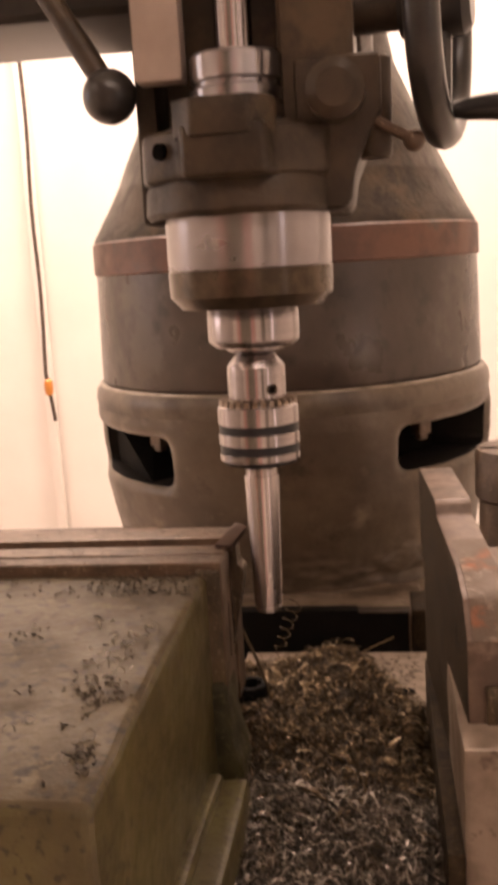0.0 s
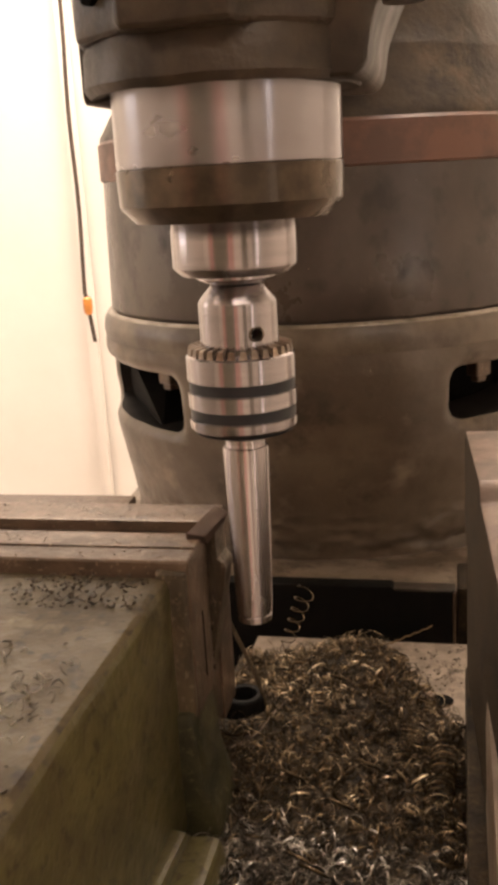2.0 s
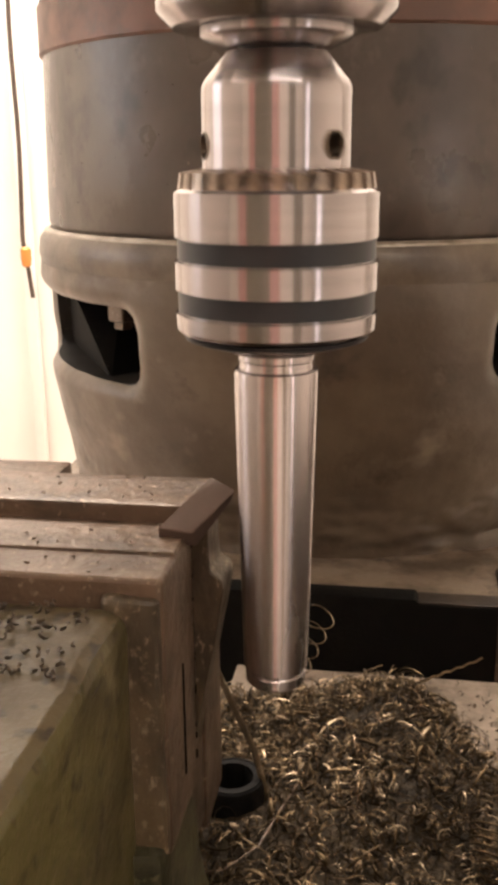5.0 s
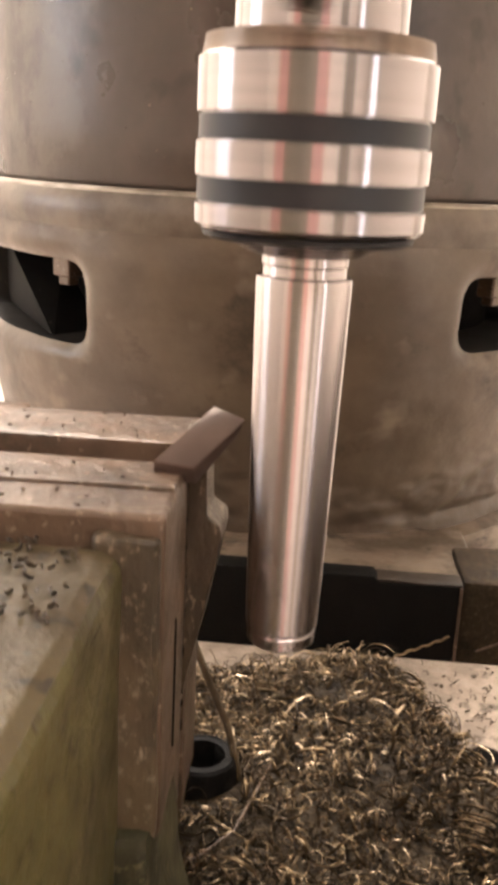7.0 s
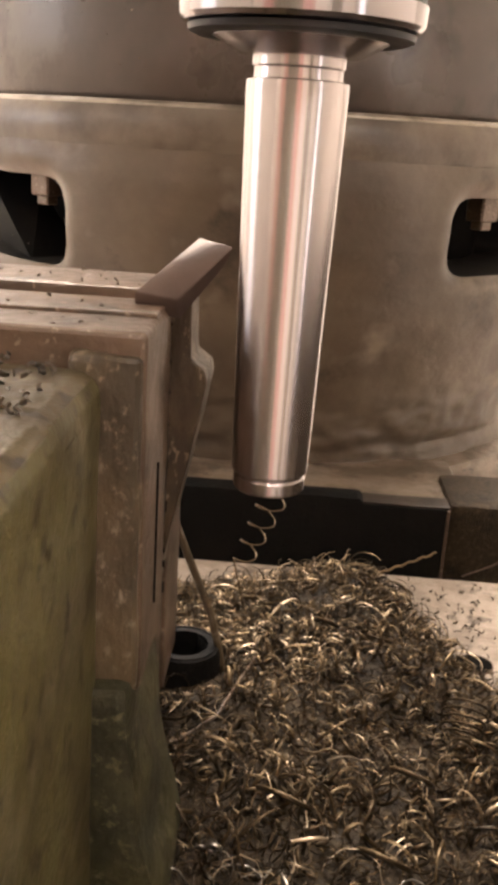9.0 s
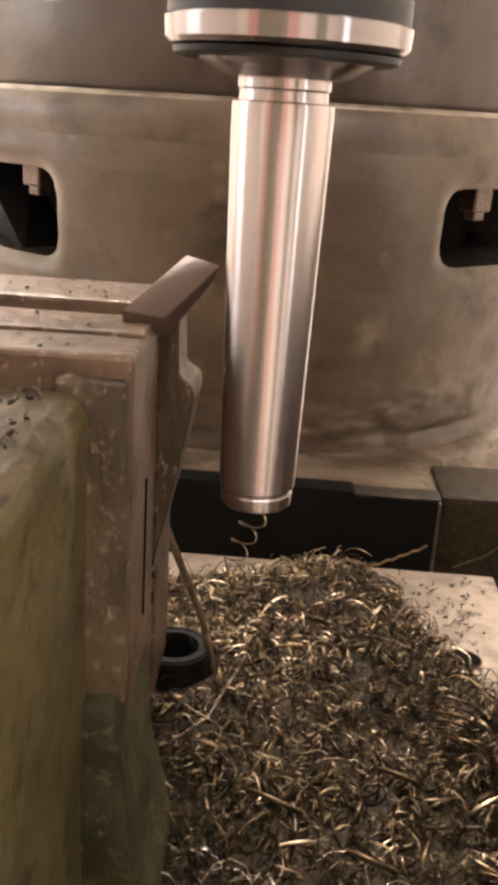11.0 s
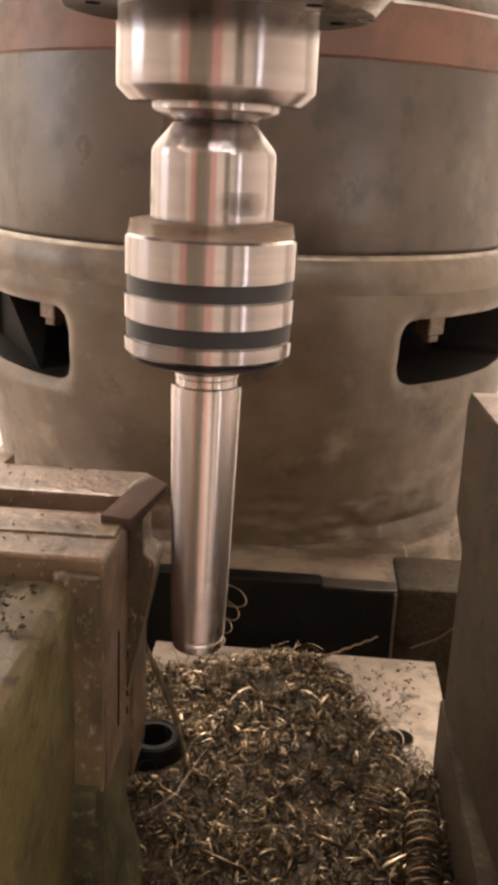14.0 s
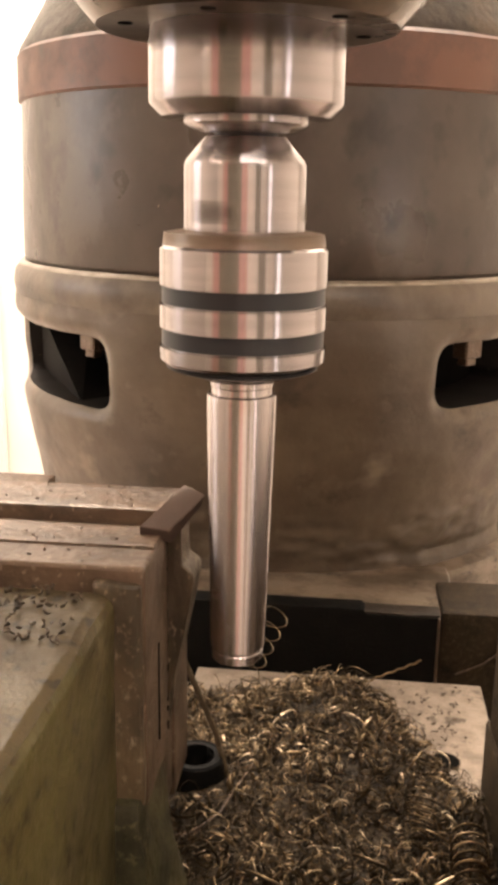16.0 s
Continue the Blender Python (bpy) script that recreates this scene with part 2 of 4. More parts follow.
def box(x0, x1, y0, y1, z0, z1, bevel=0.0, seg=2, bm=None, m=None):
    b2 = bmesh.new()
    bmesh.ops.create_cube(b2, size=1.0, matrix=Matrix.LocRotScale(((x0 + x1) / 2, (y0 + y1) / 2, (z0 + z1) / 2), None, (x1 - x0, y1 - y0, z1 - z0)))
    if bevel:
        bmesh.ops.bevel(b2, geom=b2.edges[:], offset=bevel, segments=seg, profile=0.6, affect="EDGES")
    return join(bm, b2, m)


def join(bm, b2, m=None):
    if m is not None:
        bmesh.ops.transform(b2, matrix=m, verts=b2.verts)
    if bm is None:
        return b2
    tmp = bpy.data.meshes.new("tmp")
    b2.to_mesh(tmp)
    b2.free()
    bm.from_mesh(tmp)
    bpy.data.meshes.remove(tmp)
    return bm


def prism(outline, lo, hi, axis="z", bevel=0.0, bm=None, seg=2):
    """A straight solid over an outline: (x, y) along z, (x, z) along y, or (y, z) along x."""
    b2 = bmesh.new()
    put = {"z": lambda a, b, c: (a, b, c), "y": lambda a, b, c: (a, c, b), "x": lambda a, b, c: (c, a, b)}[axis]
    lower = [b2.verts.new(put(a, b, lo)) for a, b in outline]
    upper = [b2.verts.new(put(a, b, hi)) for a, b in outline]
    n = len(outline)
    b2.faces.new(lower)
    b2.faces.new(upper)
    for i in range(n):
        b2.faces.new((lower[i], lower[(i + 1) % n], upper[(i + 1) % n], upper[i]))
    bmesh.ops.recalc_face_normals(b2, faces=b2.faces)
    if bevel:
        bmesh.ops.bevel(b2, geom=b2.edges[:], offset=bevel, segments=seg, profile=0.6, affect="EDGES")
    return join(bm, b2)


def roughen(bm, amount, scale, cuts=0):
    """Uneven cast surface: pushes the points along a soft noise."""
    if cuts:
        bmesh.ops.subdivide_edges(bm, edges=bm.edges[:], cuts=cuts, use_grid_fill=True)
    for v in bm.verts:
        v.co += amount * Vector(noise.noise_vector(v.co * scale))
    return bm


def tube(points, radius, sides=8, bm=None, taper=1.0):
    """A round bar through points."""
    bm = bm or bmesh.new()
    rings = []
    n = len(points)
    for k, p in enumerate(points):
        p = Vector(p)
        d = (Vector(points[min(k + 1, n - 1)]) - Vector(points[max(k - 1, 0)])).normalized()
        up = Vector((0, 0, 1)) if abs(d.z) < 0.9 else Vector((1, 0, 0))
        u = d.cross(up).normalized()
        w = d.cross(u)
        r = radius * (1 + (taper - 1) * k / max(1, n - 1))
        rings.append([bm.verts.new(p + r * (math.cos(2 * math.pi * i / sides) * u + math.sin(2 * math.pi * i / sides) * w)) for i in range(sides)])
    for a, b in zip(rings, rings[1:]):
        for i in range(sides):
            bm.faces.new((a[i], a[(i + 1) % sides], b[(i + 1) % sides], b[i]))
    bm.faces.new(rings[0][::-1])
    bm.faces.new(rings[-1])
    return bm

# ---- the room ----
room = {}
for nm, dims, mt in (
    ("floor", (-2.2, 2.4, -2.2, 1.9, -1.1, -1.0), "floor"),
    ("ceiling", (-2.2, 2.4, -2.2, 1.9, 1.9, 2.0), "wall"),
    ("wall_north", (-2.2, 2.4, 1.5, 1.6, -1.0, 1.9), "wall"),
    # south side is unseen: stretches of colour added to streak the steel's reflections
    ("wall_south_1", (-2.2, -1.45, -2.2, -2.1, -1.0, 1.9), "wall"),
    ("wall_south_2", (-1.45, -1.0, -2.2, -2.1, -1.0, 1.9), "pinkreflector"),
    ("wall_south_3", (-1.0, 0.02, -2.2, -2.1, -1.0, 1.9), "olivereflector"),
    ("wall_south_4", (0.02, 0.42, -2.2, -2.1, -1.0, 1.9), "pinkreflector"),
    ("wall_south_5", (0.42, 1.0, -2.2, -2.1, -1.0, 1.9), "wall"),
    ("wall_south_6", (1.0, 1.5, -2.2, -2.1, -1.0, 1.9), "olivereflector"),
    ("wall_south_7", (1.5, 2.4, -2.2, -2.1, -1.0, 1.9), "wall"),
    ("wall_west", (-2.2, -2.1, -2.1, 1.5, -1.0, 1.9), "wall"),
    ("wall_east", (2.3, 2.4, -2.1, 1.5, -1.0, 1.9), "wall"),
):
    room[nm] = tagged(part(nm, box(*dims), mt, smooth=False), {"floor": "grey concrete workshop floor", "ceiling": "plain white workshop ceiling"}.get(nm, {"wall": "bright warm white plastered workshop wall", "pinkreflector": "unseen pale pink wall stretch added for reflections in the steel", "olivereflector": "unseen grey olive wall stretch added for reflections in the steel"}.get(mt)), nm.split("_")[0], kind="structure")

# power cord hanging in front of the wall
cord = thing("hanging_cord", -0.624, 1.42, 0.0, "thin brown cord with orange connector hanging before white wall", "cord")
part("cable", tube([(0.006 - 0.0006 * k + 0.002 * math.sin(k * 0.9), 0, 0.95 - 0.05 * k) for k in range(20)] + [(0.0, 0, -0.06), (0.004, 0, -0.10)], 0.0042, 8), "cord", cord)
part("connector", lathe([(0.005, -0.045), (0.008, -0.042), (0.0095, -0.03), (0.009, -0.014), (0.005, -0.010)], 16), "orange", cord, "small orange connector", m=pose(-0.002, -0.004, 0.0))
trim = tagged(part("trim", box(-0.66, -0.64, 1.478, 1.4975, -1.0, 1.9, 0.004), "wall"), "narrow white strip running up the wall", "trim", kind="structure")

# ---- machine table under everything ----
table = thing("machine_table", 0.0, 0.1, -0.2, "oily cast iron machine table beneath the vise and column", "machine table")
for k in range(-1, 3):
    part("table_rail", box(-0.062 + 0.13 * k, 0.062 + 0.13 * k, -0.21, 0.7, -0.03, 0.0, 0.002, 1), "bed", table)
part("top", box(-0.2, 0.33, -0.21, 0.7, -0.1, -0.03, 0.004, 1), "bed", table)
part("pedestal", box(-0.15, 0.25, -0.12, 0.6, -0.8, -0.1, 0.02), "green", table)

# ---- round column ----
CX, CY = -0.0275, 0.520


def column():
    col = thing("machine_column", CX, CY, -0.2, "huge round cast column in dirty brown paint with faded red band", "machine column")
    z0 = 0.2
    # upper barrel and dome
    part("barrel", lathe([(0.2005, 0.087), (0.2035, 0.092), (0.2030, 0.12), (0.2010, 0.199)], 128, cap=False), "column", col, m=pose(0, 0, z0))
    part("red_band", lathe([(0.2010, 0.199), (0.2032, 0.2005), (0.2030, 0.230), (0.2005, 0.2325)], 128, cap=False), "redband", col, "faded red painted band", m=pose(0, 0, z0))
    dome = [(0.2005, 0.2325), (0.1990, 0.2365), (0.1950, 0.2430), (0.1900, 0.2520), (0.1820, 0.2670), (0.1745, 0.2820), (0.1738, 0.2840), (0.1720, 0.2860), (0.1640, 0.3050), (0.1560, 0.3220), (0.1400, 0.3550), (0.1220, 0.3950), (0.1160, 0.4300), (0.1120, 0.60)]
    part("dome", roughen(lathe(dome, 96), 0.0015, 20), "casting", col, m=pose(0, 0, z0))
    part("rim", lathe([(0.2005, 0.060), (0.2105, 0.063), (0.2122, 0.072), (0.2108, 0.081), (0.2068, 0.0865), (0.2005, 0.088)], 128, cap=False), "lip", col, "rounded rim with rubbed pale edge", m=pose(0, 0, z0))
    part("worn_edge", lathe([(0.2045, 0.0850), (0.2076, 0.0853), (0.2070, 0.0868), (0.2050, 0.0882), (0.2030, 0.0882)], 128, cap=False), "edge", col, "pale rubbed edge of the rim", m=pose(0, 0, z0))
    # foot ring with two bolt pockets
    seg, rows = 420, 96
    zs = [-0.115 + 0.180 * j / rows for j in range(rows + 1)]

    def radius(z):
        prof = [(-0.115, 0.208), (-0.107, 0.1960), (-0.096, 0.1935), (-0.06, 0.1990), (-0.02, 0.2070), (0.02, 0.2118), (0.05, 0.2125), (0.065, 0.2110)]
        for (za, ra), (zb, rb) in zip(prof, prof[1:]):
            if z <= zb + 1e-9:
                f = (z - za) / (zb - za)
                return ra + (rb - ra) * f
        return prof[-1][1]

    def pocket(a, z):
        """Signed distance to the nearer rounded pocket, in metres on the skin."""
        best = 1.0
        for mid, half, zc, hh in ((-55.2, 26.5, 0.022, 0.0245), (56.9, 24.0, 0.027, 0.022)):
            dx = abs(a - mid) * math.pi / 180 * 0.205 - (half * math.pi / 180 * 0.205 - 0.012)
            dz = abs(z - zc) - (hh - 0.012)
            d = math.hypot(max(dx, 0), max(dz, 0)) + min(max(dx, dz), 0) - 0.012
            best = min(best, d)
        return best

    bm = bmesh.new()
    grid = []
    for z in zs:
        ring = []
        for i in range(seg):
            a = -180 + 360 * i / seg
            r = radius(z)
            d = pocket(a, z)
            if d < 0.011:  # soft lip round the pocket
                r -= 0.006 * (1 - max(d, 0) / 0.011) ** 2
            t = radians(a - 90)
            ring.append(bm.verts.new((r * math.cos(t), r * math.sin(t), z)))
        grid.append(ring)
    for j in range(rows):
        for i in range(seg):
            a = -180 + 360 * (i + 0.5) / seg
            if pocket(a, (zs[j] + zs[j + 1]) / 2) > 0:
                bm.faces.new((grid[j][i], grid[j][(i + 1) % seg], grid[j + 1][(i + 1) % seg], grid[j + 1][i]))
    inner = [e for e in bm.edges if e.is_boundary and all(-0.1 < v.co.z < 0.06 for v in e.verts)]
    near = {}
    for e in inner:
        for v in e.verts:
            near.setdefault(v, []).append(e.other_vert(v))
    for _ in range(5):  # ease the cut edges into smooth curves
        moved = {v: (v.co + sum((n.co for n in ns), Vector()) / len(ns)) / 2 for v, ns in near.items()}
        for v, co in moved.items():
            v.co = co
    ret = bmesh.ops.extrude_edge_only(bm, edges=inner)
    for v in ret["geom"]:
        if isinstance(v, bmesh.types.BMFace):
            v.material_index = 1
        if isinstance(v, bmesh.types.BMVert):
            s = 0.150 / math.hypot(v.co.x, v.co.y)
            v.co.x, v.co.y = v.co.x * s, v.co.y * s
    for v in bm.verts:  # lumpy, rubbed casting low on the foot
        a = math.atan2(v.co.y, v.co.x)
        if v.co.z < -0.055 and v.co.y < -0.09:
            k = min(1.0, (-0.055 - v.co.z) / 0.02) * min(1.0, (-0.09 - v.co.y) / 0.05)
            g = 1 + 0.012 * k * noise.noise(Vector((a * 9, v.co.z * 110, 0.3))) + 0.006 * k * noise.noise(Vector((a * 22, v.co.z * 190, 5.0)))
            v.co.x, v.co.y = v.co.x * g, v.co.y * g
    foot = part("foot", roughen(bm, 0.0006, 45), "foot", col, m=pose(0, 0, z0))
    foot.data.materials.append(M["black"])  # pocket walls coloured near black to stand for the shade inside
    # solid core whose near-black colour imitates the pockets' deep shade
    part("core", lathe([(0.152, -0.11), (0.152, 0.20)], 96), "void", col, "near-black core painting the shade inside the bolt pockets", m=pose(0, 0, z0))
    for a in (-38, 45):
        b = box(-0.008, 0.008, -0.006, 0.006, 0.022, 0.040, 0.001, 1)
        box(-0.005, 0.005, -0.004, 0.004, 0.017, 0.023, 0.0008, 1, b)
        t = radians(a - 90)
        part("bolt", b, "jaw", col, "square clamping bolt hanging in the pocket", m=pose(0.190 * math.cos(t), 0.190 * math.sin(t), z0 + 0.012, 0, 0, a))
    # ramp takes the bar's black, so the pocket's shade is painted on
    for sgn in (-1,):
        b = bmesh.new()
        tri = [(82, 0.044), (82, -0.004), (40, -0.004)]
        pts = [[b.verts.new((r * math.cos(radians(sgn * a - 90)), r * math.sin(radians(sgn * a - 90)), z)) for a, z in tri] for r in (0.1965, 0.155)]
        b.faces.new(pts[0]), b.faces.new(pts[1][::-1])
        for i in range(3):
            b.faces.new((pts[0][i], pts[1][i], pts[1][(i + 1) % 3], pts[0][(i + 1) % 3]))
        part("pocket_ramp", b, "barblack", col, "sloping pocket floor, coloured near black for its shade", m=pose(0, 0, z0))
    # spreading base under the foot
    part("base_flange", roughen(lathe([(0.05, -0.2), (0.2110, -0.2), (0.2110, -0.1120), (0.2080, -0.1075), (0.1960, -0.1060), (0.10, -0.1060)], 160), 0.0012, 45), "scuffed", col, "scuffed pale skirt of the foot", m=pose(0, 0, z0))
    b = prism([(-0.100, -0.2415), (0.128, -0.2415), (0.128, -0.165), (-0.100, -0.165)], -0.2, -0.1030, "z", 0.004, None, 3)
    part("base_slab", roughen(b, 0.0016, 45, 6), "scuffed", col, "scuffed slab jutting out under the foot", m=pose(0, 0, z0))
    return col


column()

# ---- dark bar before the column ----
bar = thing("clamp_bar", 0.0, 0.262, -0.2, "blackened flat steel bar lying before the column foot", "steel bar")
part("bar_body", prism([(-0.18, 0.0), (0.088, 0.0), (0.088, 0.1005), (0.046, 0.1005), (0.043, 0.1035), (-0.18, 0.1035)], 0.0, 0.014, "y", 0.0012), "barblack", bar)
b = box(0.0445, 0.0886, 0.0008, 0.0145, 0.1003, 0.1018, 0.0006, 2)
part("top_face", roughen(b, 0.0003, 90, 4), "casting", bar, "dirty brown upper face of the bar")
part("chamfer", prism([(0.0872, 0.012), (0.0887, 0.013), (0.0887, 0.0998), (0.0872, 0.1006)], -0.0006, 0.012, "y", 0.0003), "jaw", bar, "scraped corner of the bar")
side = thing("side_block", 0.12, 0.29, -0.2, "dirty brown iron block beside the black bar", "iron block")
part("block", roughen(box(-0.030, 0.09, -0.020, 0.03, 0.0, 0.1005, 0.002, 2), 0.0006, 60, 5), "grime", side)
part("scratch", tube([(-0.020, -0.0212, 0.062), (-0.004, -0.0212, 0.070), (0.008, -0.0212, 0.081)], 0.0006, 6), "jaw", side, "long pale scratch")

# ---- vise bed ----
BED = -0.110
bed = thing("vise_bed", 0.03, 0.0, -0.2, "flat bare steel vise bed with drilled holes, swarf on it", "vise bed")
bm = box(-0.075, 0.076, -0.200, 0.205, 0.0, 0.09, 0.0015)
part("slide", bm, "bed", bed)
for hx, hy in ((0.0515, 0.131), (-0.06, 0.15)):
    part("hole", lathe([(0.0066, 0.0895), (0.0070, 0.0903), (0.0066, 0.0906), (0.0060, 0.0902)], 24, cap=False), "jaw", bed, "drilled hole edge", m=pose(hx, hy, 0))
    # disc lies just above the bed; its black paints the hole's shade
    part("hole_floor", lathe([(0.0066, 0.0880), (0.0066, 0.09045)], 20), "void", bed, "flat dark disc imitating the shade in the hole", m=pose(hx, hy, 0))

# ---- left jaw ----


def moving_jaw():
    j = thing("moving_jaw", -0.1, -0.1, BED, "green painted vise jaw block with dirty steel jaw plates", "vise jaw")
    o = pose(0.1, 0.1, -BED)  # parts are given in world places
    b = prism([(-0.25, 0.0285), (-0.060, 0.0335), (-0.0235, 0.0345), (-0.0235, -0.09), (-0.25, -0.09)], -0.30, -0.0290, "x", 0.0065, None, 4)
    block = part("block", roughen(b, 0.0014, 40, 5), "green", j, m=o)
    block.data.materials.append(M["greentop"])  # oil and dirt lie on what faces up
    for f in block.data.polygons:
        if f.normal.z > 0.72 and f.center.z > 0.02:
            f.material_index = 1
    # gusset and ledges under the plates
    b = prism([(-0.0365, -0.030), (-0.0225, -0.030), (-0.0180, -0.066), (-0.0140, -0.082), (-0.0140, -0.104), (-0.0365, -0.104)], -0.031, 0.004, "y", 0.0025, None, 2)
    part("gusset", roughen(b, 0.0014, 60, 5), "moss", j, "flaring mossy green gusset, darkened for the shade under the plates", m=o)
    b = prism([(-0.25, -0.074), (-0.045, -0.079), (-0.030, -0.108), (-0.25, -0.108)], -0.040, -0.009, "x", 0.003)
    part("foot_ledge", roughen(b, 0.0012, 50, 4), "green", j, m=o)
    b = prism([(-0.25, -0.067), (-0.05, -0.072), (-0.04, -0.084), (-0.25, -0.084)], -0.040, -0.023, "x", 0.003)
    part("rib", roughen(b, 0.0012, 50, 4), "green", j, m=o)
    # thick front plate with a crusted end
    b = box(-0.30, -0.0210, -0.0250, 0.0070, -0.034, 0.0405, 0.0018, 4)
    part("front_plate", roughen(b, 0.00035, 60, 6), "jaw", j, "dirty ground steel jaw plate", m=o)
    part("top_strip", roughen(box(-0.30, -0.0216, -0.0105, 0.0064, 0.0395, 0.0413, 0.0005, 2), 0.00025, 70, 5), "jaw", j, "raised ground strip along the plate top", m=o)
    b = box(-0.0350, -0.0214, -0.0275, -0.0225, -0.033, 0.0365, 0.0022, 3)
    part("plate_end", roughen(b, 0.0011, 120, 6), "jawcast", j, "crusted end of the jaw plate", m=o)
    part("groove", box(-0.30, -0.0235, 0.0068, 0.0242, -0.06, 0.0352, 0.0006), "jaw", j, "shallow dirty groove between the plates", m=o)
    # rear plate
    b = box(-0.30, -0.0225, 0.0240, 0.0490, -0.064, 0.0405, 0.0010)
    part("rear_plate", roughen(b, 0.0003, 60, 5), "jaw", j, "dirty steel jaw plate", m=o)
    part("slide_block", box(-0.30, -0.083, 0.066, 0.092, -0.108, 0.0300, 0.0012), "jaw", j, "steel slide behind the jaw plates", m=o)
    part("slide_notch", prism([(-0.097, 0.0302), (-0.085, 0.0302), (-0.085, 0.0240)], 0.0652, 0.0662, "y"), "void", j, "dark notch in the slide", m=o)
    # slanted tongue rising over the plate's end
    b = bmesh.new()
    top = [(-0.0278, -0.0010, 0.0438), (-0.0160, 0.0085, 0.0545), (-0.0082, 0.0012, 0.0538), (-0.0190, -0.0015, 0.0428)]
    lo = [(-0.0278, -0.0005, 0.0400), (-0.0160, 0.0080, 0.0460), (-0.0098, 0.0018, 0.0500), (-0.0185, 0.0005, 0.0385)]
    tv, lv = [b.verts.new(p) for p in top], [b.verts.new(p) for p in lo]
    b.faces.new(tv), b.faces.new(lv[::-1])
    for i in range(4):
        b.faces.new((tv[i], lv[i], lv[(i + 1) % 4], tv[(i + 1) % 4]))
    bmesh.ops.bevel(b, geom=b.edges[:], offset=0.0004, segments=2, profile=0.6, affect="EDGES")
    part("tongue", b, "tongue", j, "smooth slanted steel tongue on the plate end", m=o)
    # end plate behind the seam, leaning inwards towards its foot
    b = prism([(-0.0290, -0.066), (-0.0225, -0.024), (-0.0160, 0.007), (-0.0130, 0.0235), (-0.0135, 0.0262), (-0.0168, 0.0285), (-0.0172, 0.0470), (-0.0225, 0.0470), (-0.0260, 0.0300), (-0.0330, -0.066)], 0.0078, 0.0225, "y", 0.0004, None, 1)
    part("end_plate", roughen(b, 0.0005, 130, 4), "endjaw", j, "worn end plate, scratched along its edge", m=o)
    pits, zz = random.Random(3), 0.037
    while zz > -0.030:
        h = pits.choice((0.0006, 0.0009, 0.0014, 0.0026)) * pits.uniform(0.7, 1.2)
        part("pit", box(-0.0216, -0.0206, 0.0050, 0.0050 + pits.uniform(0.0004, 0.0010), zz - h, zz, 0.0001, 1), "void", j, "dark pit along the seam", m=o)
        zz -= h + pits.choice((0.0008, 0.002, 0.004, 0.007)) * pits.uniform(0.7, 1.3)
    part("seam_cut", box(-0.0214, -0.0207, -0.0080, -0.0072, -0.022, 0.010, 0.0001, 1), "void", j, "thin dark slit", m=o)
    return j


moving_jaw()

# ---- cap screw and slanted wire by the jaw ----
scr = thing("cap_screw", -0.0212, 0.0590, BED - 0.0022, "black socket head cap screw standing among the swarf", "screw")
b = bmesh.new()
lathe([(0.0106, 0.0), (0.0112, 0.004), (0.0112, 0.0395), (0.0106, 0.0420), (0.0100, 0.0425), (0.0072, 0.0425)], 40, b, cap=False)
lathe([(0.0072, 0.0425), (0.0066, 0.0405), (0.0066, 0.0320)], 6, b, cap=False)
part("head", b, "screwblack", scr)
part("socket", lathe([(0.0072, 0.028), (0.0072, 0.0325)], 6), "void", scr, "dark hexagon socket")
part("rim", lathe([(0.0103, 0.0422), (0.0100, 0.0428), (0.0094, 0.0428), (0.0092, 0.0424)], 40, cap=False), "screwblack", scr, "rubbed rim of the screw head")
ring = thing("strip_loop", -0.0315, 0.0455, BED, "small black bent strip loop lying beside the screw", "metal strip")
part("loop", tube([(0.0042 * math.cos(k * 0.36), 0.002 * math.cos(k * 0.36), 0.0340 + 0.0078 * math.sin(k * 0.36)) for k in range(17)], 0.0012, 8), "screwblack", ring)
wr = thing("bent_wire", -0.012, 0.05, BED, "thin oily brown wire leaning from jaw to screw", "wire")
part("wire_rod", tube([(0.004, 0.012, 0.020), (0.002, 0.009, 0.036), (-0.0015, 0.010, 0.050), (-0.009, 0.010, 0.068), (-0.014, 0.008, 0.082)], 0.0012, 8), "jawcast", wr)

